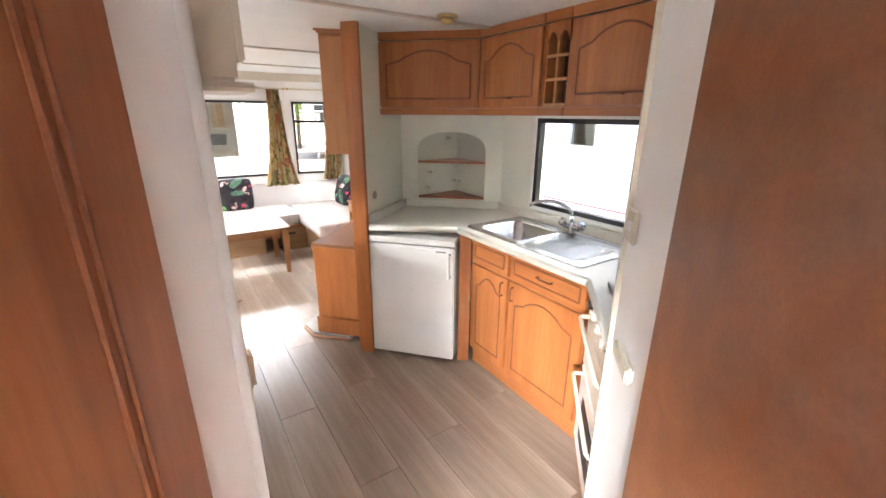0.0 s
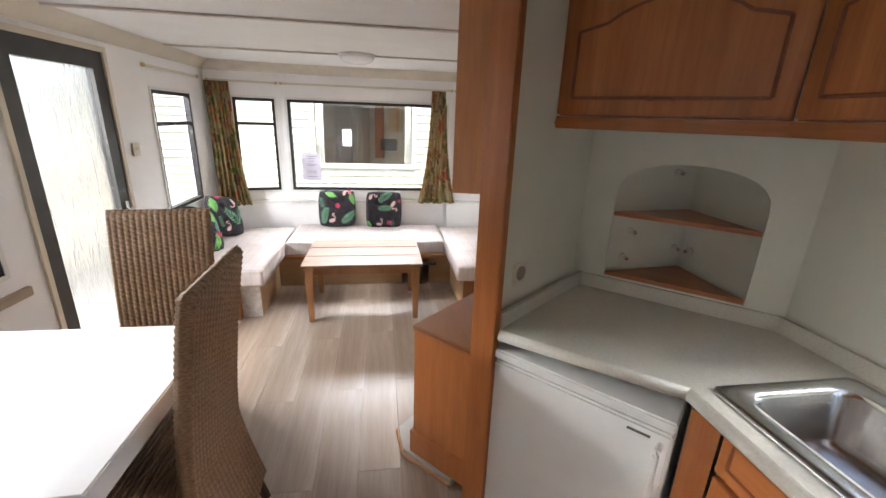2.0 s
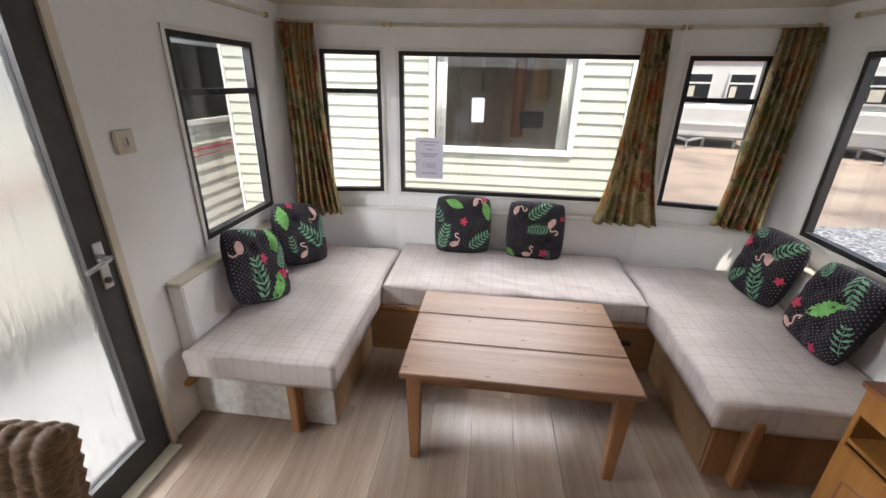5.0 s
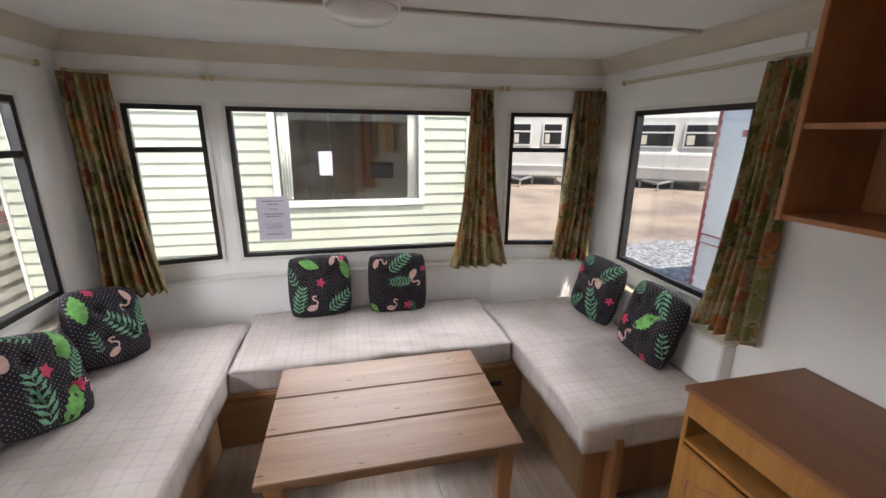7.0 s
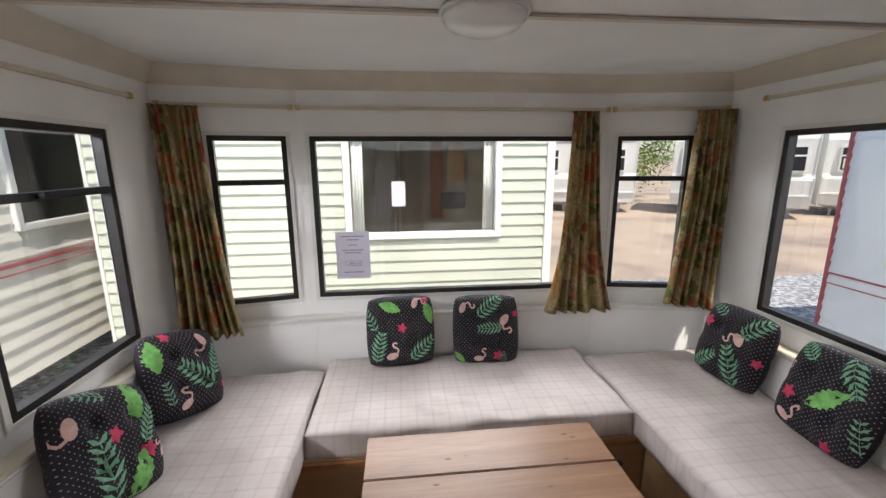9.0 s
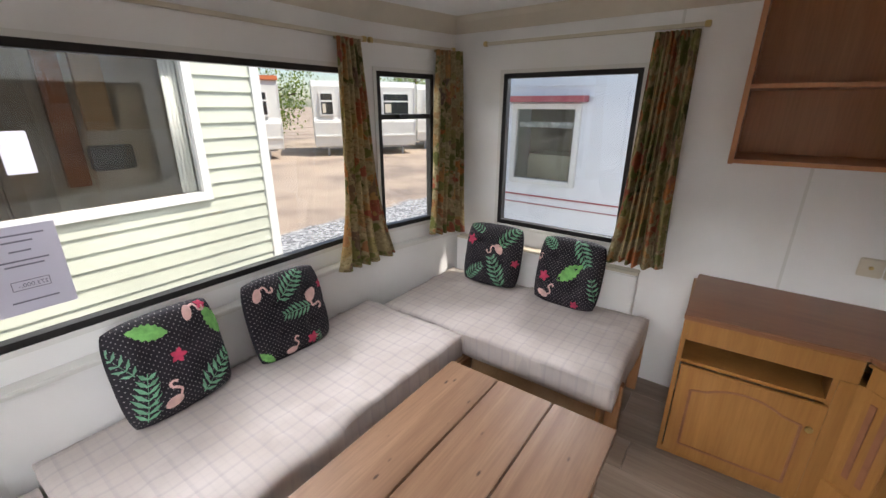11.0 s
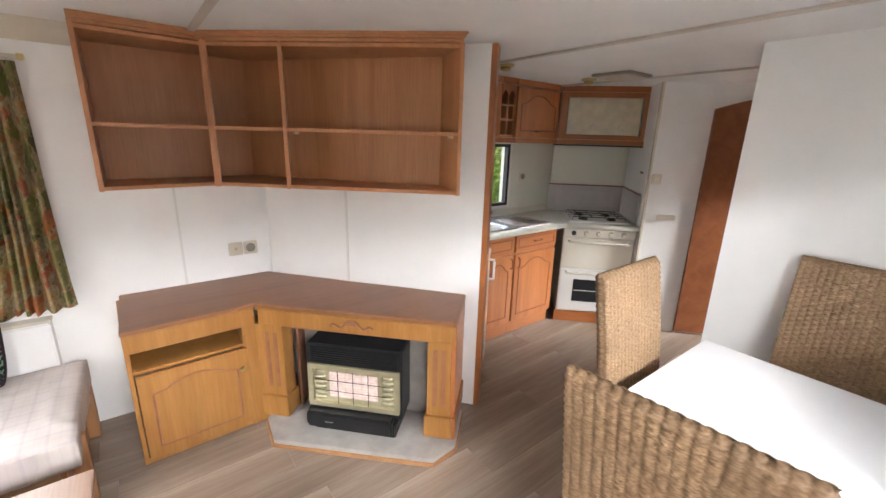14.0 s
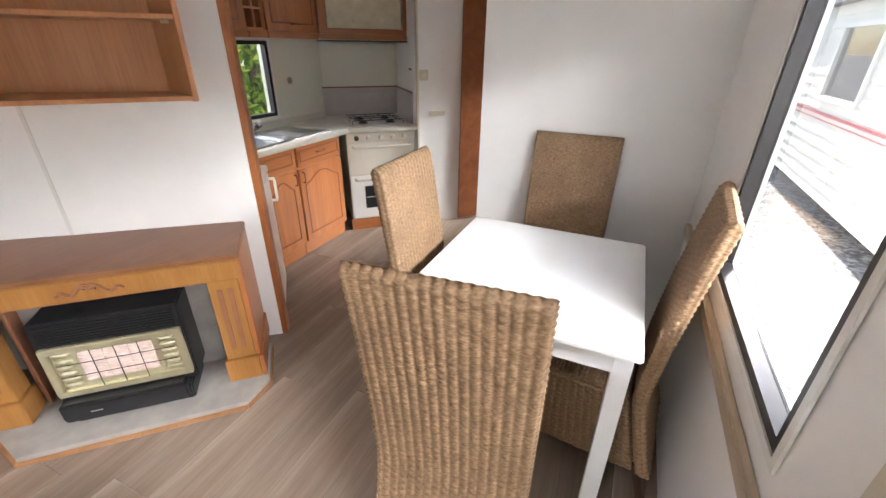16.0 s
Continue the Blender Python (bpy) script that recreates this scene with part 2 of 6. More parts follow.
def prism(bm, pts, z0, z1):
    """A slab over a plan outline."""
    low = [bm.verts.new((x, y, z0)) for x, y in pts]
    top = [bm.verts.new((x, y, z1)) for x, y in pts]
    bm.faces.new(low[::-1])
    bm.faces.new(top)
    for i in range(len(pts)):
        j = (i + 1) % len(pts)
        bm.faces.new((low[i], low[j], top[j], top[i]))


def rod(bm, a, b, r, r2=None, seg=10):
    a, b = Vector(a), Vector(b)
    q = (b - a).to_track_quat("Z", "Y").to_matrix().to_4x4()
    bmesh.ops.create_cone(bm, cap_ends=True, segments=seg, radius1=r, radius2=r if r2 is None else r2, depth=(b - a).length,
                          matrix=Matrix.Translation((a + b) / 2) @ q)


def tube(bm, pts, r, seg=8):
    """A bent round bar along a line of points."""
    pts = [Vector(p) for p in pts]
    rings = []
    for i, p in enumerate(pts):
        d = (pts[min(i + 1, len(pts) - 1)] - pts[max(i - 1, 0)]).normalized()
        u = d.cross(Vector((0.31, 0.17, 0.94))).normalized()
        v = d.cross(u)
        rings.append([bm.verts.new(p + r * (math.cos(k * math.tau / seg) * u + math.sin(k * math.tau / seg) * v)) for k in range(seg)])
    for a, b in zip(rings, rings[1:]):
        for k in range(seg):
            bm.faces.new((a[k], a[(k + 1) % seg], b[(k + 1) % seg], b[k]))
    bm.faces.new(rings[0][::-1])
    bm.faces.new(rings[-1])


def lathe(bm, profile, seg=24, m=Matrix()):
    rings = [[bm.verts.new(m @ Vector((r * math.cos(k * math.tau / seg), r * math.sin(k * math.tau / seg), z))) for k in range(seg)] for r, z in profile]
    for a, b in zip(rings, rings[1:]):
        for k in range(seg):
            bm.faces.new((a[k], a[(k + 1) % seg], b[(k + 1) % seg], b[k]))
    bm.faces.new(rings[0][::-1])
    bm.faces.new(rings[-1])


def part(name, bm, material, parent=None, label="", bevel=0.0, smooth=False, m=None):
    """One mesh object from a bmesh, under a thing or a part."""
    if bevel:
        bmesh.ops.remove_doubles(bm, verts=bm.verts, dist=1e-6)
        sharp = [e for e in bm.edges if len(e.link_faces) == 2 and e.calc_face_angle(0) > 0.6]
        bmesh.ops.bevel(bm, geom=sharp, offset=bevel, segments=2, affect="EDGES", clamp_overlap=True)
    bmesh.ops.recalc_face_normals(bm, faces=bm.faces)
    me = bpy.data.meshes.new(name)
    bm.to_mesh(me)
    bm.free()
    me.materials.append(material)
    if smooth:
        me.polygons.foreach_set("use_smooth", [True] * len(me.polygons))
    ob = new(name, me)
    if parent:
        ob.parent = parent
    if m is not None:
        ob.matrix_basis = m
    if label:
        tagged(ob, label)
    return ob


def slab(name, x0, x1, y0, y1, z0, z1, material, parent=None, label="", bevel=0.0, m=None):
    bm = bmesh.new()
    box(bm, x0, x1, y0, y1, z0, z1)
    return part(name, bm, material, parent, label, bevel, m=m)


def thing(name, label, category, m=None, group="", kind=""):
    ob = tagged(new(name), label, category, group, kind)
    if m is not None:
        ob.matrix_basis = m
    return ob


def setting(ob, label, category):
    return tagged(ob, label, category, kind="structure")


H = 1.985  # ceiling height


def wall(name, a, b, thick, material, holes=(), z0=0.0, z1=H, label="", category="wall"):
    """A wall from a to b in plan, its thickness to the right of the way; holes are (from, to, bottom, top) along it."""
    a, b = Vector((*a, 0)), Vector((*b, 0))
    length = (b - a).length
    bm = bmesh.new()
    cuts = sorted({0.0, length, *[h for hole in holes for h in hole[:2]]})
    for u0, u1 in zip(cuts, cuts[1:]):
        gaps = sorted((h[2], h[3]) for h in holes if h[0] <= u0 + 1e-6 and h[1] >= u1 - 1e-6)
        z = z0
        for g0, g1 in gaps:
            if g0 > z:
                box(bm, u0, u1, -thick, 0, z, g0)
            z = g1
        if z < z1:
            box(bm, u0, u1, -thick, 0, z, z1)
    bmesh.ops.remove_doubles(bm, verts=bm.verts, dist=1e-5)
    seen_faces = {}
    for f in list(bm.faces):
        key = tuple(round(c, 4) for c in f.calc_center_median())
        seen_faces.setdefault(key, []).append(f)
    bmesh.ops.delete(bm, geom=[f for fs in seen_faces.values() if len(fs) > 1 for f in fs], context="FACES_ONLY")
    ang = math.degrees(math.atan2(b.y - a.y, b.x - a.x))
    ob = part(name, bm, material, m=pose(a.x, a.y, 0, 0, 0, ang))
    return setting(ob, label or "white smooth wallboard wall", category)


def window(name, a, b, z0, z1, bars=(), label="", side=1, latch=True):
    """A black-framed window from a to b along the inner face of a wall; outside lies to the right of the way."""
    a, b = Vector((*a, 0)), Vector((*b, 0))
    w = (b - a).length
    ang = math.degrees(math.atan2(b.y - a.y, b.x - a.x))
    win = setting(new(name), label, "window")
    win.matrix_basis = pose(a.x, a.y, 0, 0, 0, ang)
    f = 0.026
    trim = bmesh.new()
    for q in ((-0.02, 0, z0 - 0.02, z1 + 0.02), (w, w + 0.02, z0 - 0.02, z1 + 0.02), (0, w, z0 - 0.02, z0), (0, w, z1, z1 + 0.02)):
        box(trim, q[0], q[1], 0.0, 0.006, q[2], q[3])
    part("window_trim", trim, WHITEPL, win, "white trim", m=pose(0, 0.003, 0))
    fr = bmesh.new()
    for q in ((0, f, z0, z1), (w - f, w, z0, z1), (f, w - f, z0, z0 + f), (f, w - f, z1 - f, z1)):
        box(fr, q[0], q[1], -0.040, 0.004, q[2], q[3])
    part("window_frame", fr, BLACK, win, "black frame")
    edges = [z0 + f, *bars, z1 - f]
    for zb in bars:
        slab("glazing_bar", f, w - f, -0.038, 0.0, zb - 0.014, zb + 0.014, BLACK, win, bevel=0.003)
        if latch:
            bm = bmesh.new()
            box(bm, w * 0.5, w * 0.5 + 0.07, 0.002, 0.014, zb - 0.008, zb + 0.006)
            box(bm, w * 0.5 + 0.05, w * 0.5 + 0.065, 0.010, 0.03, zb - 0.004, zb + 0.012)
            part("latch", bm, BLACKMETAL, win, bevel=0.002)
    for lo, hi in zip(edges, edges[1:]):
        pane = slab("pane", f, w - f, -0.034, -0.030, lo, hi, CLEAR, win, "clear glass")
        pane.visible_shadow = False
    return win


# ---- floor, ceiling, walls ----
floor = setting(slab("floor", -1.56, 1.56, 0.4, 7.62, -0.06, -0.012, SUB), "pale oak laminate plank floor", "floor")
ceiling = bmesh.new()
prism(ceiling, [(-1.6, 0.4), (1.6, 0.4), (1.6, 7.5), (0.86, 7.66), (-0.86, 7.66), (-1.6, 7.5)], H, H + 0.08)
setting(part("ceiling", ceiling, CEIL), "white boarded ceiling", "ceiling")
WZ0, WZ1 = 0.775, 1.668
BAY = 0.855
YF, YS = 7.535, 7.405
wall("wall_north", (BAY, YF), (-BAY, YF), 0.06, WALL, [(0.055, 2 * BAY - 0.055, WZ0, WZ1)])
side = math.hypot(1.5 - BAY, YF - YS)
wall("wall_north_bay_east", (1.5, YS), (BAY, YF), 0.06, WALL, [(side * 0.28, side * 0.905, WZ0, WZ1)])
wall("wall_north_bay_west", (-BAY, YF), (-1.5, YS), 0.06, WALL, [(side * 0.095, side * 0.66, WZ0, WZ1)])
wall("wall_east", (1.5, 4.25), (1.5, YS), 0.06, WALL, [(6.30 - 4.25, 7.055 - 4.25, WZ0, WZ1)])
wall("wall_west", (-1.5, YS), (-1.5, 0.4), 0.06, WALL,
     [(YS - 7.06, YS - 6.435, WZ0, WZ1), (YS - 5.955, YS - 5.20, 0.0, 1.84), (YS - 4.97, YS - 4.17, 0.83, 1.68), (YS - 1.42, YS - 0.68, 0.83, 1.68)])
wall("wall_east_kitchen", (1.46, 2.3), (1.46, 4.25), 0.1, WALL_GREEN, [(0.775, 1.53, 0.97, 1.505)], label="pale cream kitchen wall")
# diagonal partition between kitchen and sitting room
PA, PB = Vector((0.47, 4.27)), Vector((1.5, 5.09))
pu = (PB - PA).normalized()
wall("wall_partition", tuple(PB), tuple(PA), 0.05, WALL, label="white diagonal partition wall")
pang = math.degrees(math.atan2(pu.y, pu.x))
setting(slab("trim_partition_post", -0.03, 0.0, -0.045, 0.052, 0, H, CHERRY, bevel=0.003, m=pose(PA.x, PA.y, 0, 0, 0, pang)), "cherry wood edge post of the partition", "post")
kb = bmesh.new()
box(kb, 0.0, 0.6, -0.012, -0.004, 0.0, H)
setting(part("wall_partition_lining", kb, WALL_GREEN, m=pose(PA.x, PA.y, 0, 0, 0, pang)), "pale cream lining board", "wall")
# corner wall with the arched niche
NA, NB = Vector((1.47, 4.13)), Vector((0.93, 4.63))
nl = (NA - NB).length
nang = math.degrees(math.atan2(NB.y - NA.y, NB.x - NA.x))
niche = bmesh.new()
n0, n1, nz0, nz1, rise = 0.13, 0.61, 0.945, 1.27, 0.14
N = 14
arch = [(n0 + (n1 - n0) * (0.5 - 0.5 * math.cos(math.pi * i / N)), nz1 + rise * math.sin(math.pi * i / N) ** 0.7) for i in range(N + 1)]
for (u0, h0), (u1, h1) in zip(arch, arch[1:]):
    vs = [niche.verts.new(p) for p in ((u0, 0, h0), (u1, 0, h1), (u1, 0, H), (u0, 0, H))]
    niche.faces.new(vs)
    vs2 = [niche.verts.new(p) for p in ((u0, 0, h0), (u1, 0, h1), (u1, -0.02, h1), (u0, -0.02, h0))]
    niche.faces.new(vs2)
box(niche, -0.02, n0, -0.02, 0, 0.8, H)
box(niche, n1, nl + 0.02, -0.02, 0, 0.8, H)
box(niche, n0, n1, -0.02, 0, 0.8, nz0)
setting(part("wall_corner", niche, WALL_GREEN, m=pose(NA.x, NA.y, 0, 0, 0, nang)), "cream corner wall with an arched niche", "wall")
# the niche's shell and shelves
shell = bmesh.new()
um = (n0 + n1) / 2
for a, b in (((n0 - 0.02, -0.02), (um, -0.30)), ((um, -0.30), (n1 + 0.02, -0.02))):
    vs = [shell.verts.new(p) for p in ((*a, 0.80), (*b, 0.80), (*b, 1.48), (*a, 1.48))]
    shell.faces.new(vs)
prism(shell, [(n0 - 0.02, -0.02), (um, -0.30), (n1 + 0.02, -0.02)], 1.47, 1.49)
setting(part("wall_niche_shell", shell, WALL_GREEN, m=pose(NA.x, NA.y, 0, 0, 0, nang)), "cream inside of the corner niche", "wall")
for zs in (0.945, 1.195):
    sh = bmesh.new()
    prism(sh, [(n0 + 0.003, -0.004), (um, -0.28), (n1 - 0.003, -0.004)], zs, zs + 0.016)
    tagged(part("corner_shelf", sh, CHERRY_H, m=pose(NA.x, NA.y, 0, 0, 0, nang)), "triangular cherry wood shelf in the niche", "shelf", group="niche shelves")
# small round fittings of unknown use on the niche's two back faces
for face_end, along_face, zf in ((n1 + 0.02, 0.25, 1.36), (n1 + 0.02, 0.7, 1.12), (n1 + 0.02, 0.75, 1.01), (n1 + 0.02, 0.1, 1.04), (n0 - 0.02, 0.15, 1.04)):
    pu0, pv0 = um + (face_end - um) * along_face, -0.30 + 0.28 * along_face
    knob = thing("cup_hook", "small pale round fitting on the niche wall", "hook", pose(NA.x, NA.y, 0, 0, 0, nang) @ pose(pu0, pv0, zf), group="niche cup hooks")
    lean_x = -1 if face_end > um else 1
    bm = bmesh.new()
    rod(bm, (0, 0, 0), (lean_x * 0.010, 0.009, 0), 0.016, 0.013, 14)
    part("rosette", bm, CREAMPL, knob, smooth=True)
    bm = bmesh.new()
    rod(bm, (lean_x * 0.010, 0.009, 0), (lean_x * 0.022, 0.020, 0), 0.007, 0.008, 10)
    part("stud", bm, CHROME, knob, smooth=True)
# walls of the passage and the bathroom block
wall("wall_block_north", (-0.40, 3.47), (-1.5, 3.47), -0.05, WALL, label="white partition wall behind the dining table")
wall("wall_block_east", (-0.408, 2.672), (-0.40, 3.415), -0.05, WALL, label="white passage wall")
wall("wall_block_diagonal", (-1.5, 1.58), (-0.408, 2.672), -0.05, WALL, label="white diagonal passage wall")
DC = 2.06
wall("wall_entrance", (0.467, 0.467 + DC), (-1.5, -1.5 + DC), -0.05, WALL, label="white diagonal wall beside the kitchen")
wall("wall_cooker_side", (0.50, 0.50 + DC - 0.04), (0.97, 1.99), 0.04, WALL, label="white side wall of the cooker recess")
wall("wall_cooker_back", (0.95, 1.97), (1.5, 2.52), 0.05, WALL_CREAM, label="cream wall behind the cooker")
bm = bmesh.new()
rod(bm, (-0.41, 2.672, 0), (-0.41, 2.672, H), 0.012, seg=12)
setting(part("trim_passage_corner", bm, WHITEPL, smooth=True), "rounded white corner trim", "trim")
bm = bmesh.new()
box(bm, -0.01, 0.004, -0.06, 0.012, 0, H)
setting(part("trim_cooker_wall_edge", bm, CREAMPL, m=pose(0.475, 0.475 + DC, 0, 0, 0, 45)), "cream edge trim of the wall", "trim")


def groove_panel(bm, w, h, y, arch_rise, inset=0.055, r=0.006, foot=None):
    """A routed line round a door panel, arched at the top."""
    foot = inset if foot is None else foot
    n = 12
    pts = [(inset, foot), (inset, h - inset - arch_rise)]
    sh = (w - 2 * inset) * 0.16
    for i in range(n + 1):
        s = i / n
        pts.append((inset + sh + (w - 2 * inset - 2 * sh) * s, h - inset - arch_rise * (0.75 - 0.75 * math.sin(math.pi * s) ** 0.8) ))
    pts += [(w - inset, h - inset - arch_rise), (w - inset, foot)]
    loop = pts + [pts[0]]
    for (x0, z0), (x1, z1) in zip(loop, loop[1:]):
        if math.hypot(x1 - x0, z1 - z0) > 1e-4:
            rod(bm, (x0, y, z0), (x1, y, z1), r, seg=6)


def pull(bm, x, y, z, length, horizontal=True):
    d = (length / 2, 0, 0) if horizontal else (0, 0, length / 2)
    d = Vector(d)
    c = Vector((x, y, z))
    off = Vector((0, -0.022, 0))
    tube(bm, [c - d, c - d + off * 0.8, c - d * 0.6 + off, c + d * 0.6 + off, c + d + off * 0.8, c + d], 0.005, 6)


def panel_door(parent, name, w, h, m, material, groove_mat, arch_rise=0.06, handle=None, handle_mat=None, thick=0.02, inset=0.055):
    """A cupboard door in its own frame: x along, z up, front towards -y."""
    bm = bmesh.new()
    box(bm, 0.0015, w - 0.0015, -thick, 0, 0.0015, h - 0.0015)
    d = part(name, bm, material, parent, bevel=0.003, m=m)
    bm = bmesh.new()
    groove_panel(bm, w, h, -thick + 0.002, arch_rise, inset)
    part("routed_moulding", bm, groove_mat, d, "darker routed line")
    if handle:
        bm = bmesh.new()
        pull(bm, handle[0], -thick, handle[1], handle[2], handle[3])
        part("handle", bm, handle_mat or CHERRY_DK, d, "small wooden pull handle")
    return d


def face(a, b, z=0.0):
    """The frame of a front seen from the room, from its left end a to its right end b: x along, front towards -y."""
    return pose(a[0], a[1], z, 0, 0, math.degrees(math.atan2(b[1] - a[1], b[0] - a[0])))


# the passage's two brown doors
door_w = setting(new("door_2"), "red-brown veneered passage door", "door")
door_w.matrix_basis = face((-0.503, 2.577), (-1.163, 1.917))
slab("door_leaf", 0, 0.66, 0.002, 0.03, 0.02, 1.88, DOORWOOD, door_w, bevel=0.003)
bm = bmesh.new()
for off in (0.075, 0.09):
    for q in (((off, 0.031, 0.12), (off, 0.031, 1.78)), ((0.66 - off, 0.031, 0.12), (0.66 - off, 0.031, 1.78)), ((off, 0.031, 0.12), (0.66 - off, 0.031, 0.12))):
        rod(bm, *q, 0.004, seg=6)
part("routed_moulding", bm, CHERRY_DK, door_w)
door_e = setting(new("door_3"), "red-brown veneered door in the diagonal wall", "door")
door_e.matrix_basis = face((-0.42, -0.42 + DC), (0.22, 0.22 + DC))
bm = bmesh.new()
ls = [(0, 0.02), (0.885, 0.02), (0.885, 1.80)] + [(0.885 - 0.885 * i / 8, 1.80 + 0.09 * math.sin(math.pi * i / 8)) for i in range(1, 8)] + [(0, 1.80)]
prism(bm, ls, 0.002, 0.028)
part("door_leaf", bm, DOORWOOD, door_e, m=pose(0, 0.03, 0, 90))

# glazed entrance door in the west wall
door_g = setting(new("door_1"), "dark grey framed door with obscure glass", "door")
door_g.matrix_basis = pose(-1.5, 5.955, 0, 0, 0, -90)
dw = 0.755
bm = bmesh.new()
for q in ((0, 0.10, 0, 1.84), (dw - 0.10, dw, 0, 1.84), (0.10, dw - 0.10, 0, 0.13), (0.10, dw - 0.10, 1.745, 1.84)):
    box(bm, q[0], q[1], -0.045, 0.002, q[2], q[3])
part("door_frame", bm, GREYDOOR, door_g)
pane = slab("pane", 0.10, dw - 0.10, -0.025, -0.018, 0.13, 1.745, OBSCURE, door_g, "rippled obscure glass")
pane.visible_shadow = False
bm = bmesh.new()
for q in ((-0.03, 0, 0, 1.87), (dw, dw + 0.03, 0, 1.87), (0, dw, 1.84, 1.87)):
    box(bm, q[0], q[1], 0.0, 0.012, q[2], q[3])
part("door_trim", bm, CREAMPL, door_g, "cream trim", m=pose(0, 0.002, 0))
hd = slab("handle_plate", 0.03, 0.068, 0.002, 0.010, 0.80, 0.97, SILVER, door_g, "silver handle plate", bevel=0.003)
bm = bmesh.new()
tube(bm, [(0.05, 0.008, 0.92), (0.05, 0.05, 0.92), (0.065, 0.058, 0.92), (0.15, 0.056, 0.905)], 0.009)
part("handle", bm, SILVER, hd, "silver lever")
bm = bmesh.new()
rod(bm, (0.05, 0.008, 0.83), (0.05, 0.014, 0.83), 0.012)
part("lock", bm, BLACKMETAL, hd)
setting(slab("trim_threshold", -1.5, -1.44, 5.2, 5.955, 0.001, 0.012, CREAMPL, bevel=0.004), "pale door threshold strip", "trim")

# windows
window("window_1", (BAY - 0.055, YF), (-BAY + 0.055, YF), WZ0, WZ1, label="wide black-framed front window")
bd = Vector((BAY - 1.5, YF - YS)).normalized()
e0, e1 = Vector((1.5, YS)) + bd * side * 0.28, Vector((1.5, YS)) + bd * side * 0.905
window("window_2", tuple(e0), tuple(e1), WZ0, WZ1, [1.43], "narrow black-framed bay window with a top light")
bw = Vector((-1.5 + BAY, YS - YF)).normalized()
e0, e1 = Vector((-BAY, YF)) + bw * side * 0.095, Vector((-BAY, YF)) + bw * side * 0.66
window("window_3", tuple(e0), tuple(e1), WZ0, WZ1, [1.43], "narrow black-framed bay window with a top light")
window("window_4", (1.5, 6.30), (1.5, 7.055), WZ0, WZ1, label="black-framed side window")
window("window_5", (-1.5, 7.06), (-1.5, 6.435), WZ0, WZ1, [1.43], "black-framed side window with a top light")
window("window_6", (-1.5, 4.97), (-1.5, 4.17), 0.83, 1.68, label="black-framed window beside the dining table")
# out of view, added as an opening for the passage fill lamp
window("window_8", (-1.5, 1.42), (-1.5, 0.68), 0.83, 1.68, label="unseen black-framed window added to let light into the passage")
window("window_7", (1.46, 3.075), (1.46, 3.83), 0.97, 1.505, label="black-framed kitchen window")

# coving, ceiling strips


def coving(name, a, b, depth=0.075, drop=0.085):
    a, b = Vector((*a, H)), Vector((*b, H))
    d = (b - a).normalized()
    n = Vector((-d.y, d.x, 0))
    bm = bmesh.new()
    pts = [(0, 0), (depth, 0), (depth * 0.75, -drop * 0.35), (depth * 0.3, -drop * 0.8), (0.006, -drop), (0, -drop)]
    rings = [[bm.verts.new(p + n * u + Vector((0, 0, v - 0.001))) for u, v in pts] for p in (a, b)]
    for k in range(len(pts)):
        j = (k + 1) % len(pts)
        bm.faces.new((rings[0][k], rings[0][j], rings[1][j], rings[1][k]))
    bm.faces.new(rings[0])
    bm.faces.new(rings[1][::-1])
    setting(part(name, bm, COVE), "beige ceiling coving", "trim")


coving("trim_coving_north", (BAY, YF), (-BAY, YF))
coving("trim_coving_bay_east", (1.5, YS), (BAY, YF))
coving("trim_coving_bay_west", (-BAY, YF), (-1.5, YS))
coving("trim_coving_east", (1.5, 5.89), (1.5, YS))
coving("trim_coving_west", (-1.5, YS), (-1.5, 3.47))


def ceiling_strip(x0, x1, y, name="trim_ceiling_strip"):
    bm = bmesh.new()
    box(bm, x0, x1, y - 0.018, y + 0.018, H - 0.012, H - 0.001)
    setting(part(name, bm, STRIP, bevel=0.004), "beige ceiling joint strip", "trim")


for x0, x1, y in ((-1.43, 1.43, 6.6), (-1.43, 1.2, 5.46), (-1.43, 1.2, 3.94), (-0.38, 1.15, 2.82)):
    ceiling_strip(x0, x1, y)

# inner sill and white ledge below the front windows
bm = bmesh.new()
prism(bm, [(-1.499, 7.33), (-0.82, 7.465), (0.82, 7.465), (1.499, 7.33), (1.499, YS - 0.002), (BAY, YF - 0.002), (-BAY, YF - 0.002), (-1.499, YS - 0.002)], 0.655, 0.675)
setting(part("sill_north", bm, WHITEPL, bevel=0.004), "white ledge below the front windows", "sill")
bm = bmesh.new()
prism(bm, [(-1.499, 7.35), (-0.82, 7.485), (0.82, 7.485), (1.499, 7.35), (1.499, YS - 0.002), (BAY, YF - 0.002), (-BAY, YF - 0.002), (-1.499, YS - 0.002)], 0.29, 0.655)
setting(part("wall_north_back_panel", bm, WALL), "white back panel behind the seats", "wall")
setting(slab("rail_west", -1.499, -1.475, 3.55, 5.06, 0.70, 0.745, wood("pale_rail_wood", (0.42, 0.33, 0.23), (0.55, 0.45, 0.34), "y"), bevel=0.004), "pale wooden rail along the wall", "trim")
for k, yj in enumerate((5.59, 6.17)):
    setting(slab("trim_wall_joint_east", 1.494, 1.499, yj - 0.006, yj + 0.006, 0.70, 1.9, WHITEPL, bevel=0.002), "white wall joint strip", "trim")
jp = PA.lerp(PB, 0.60)
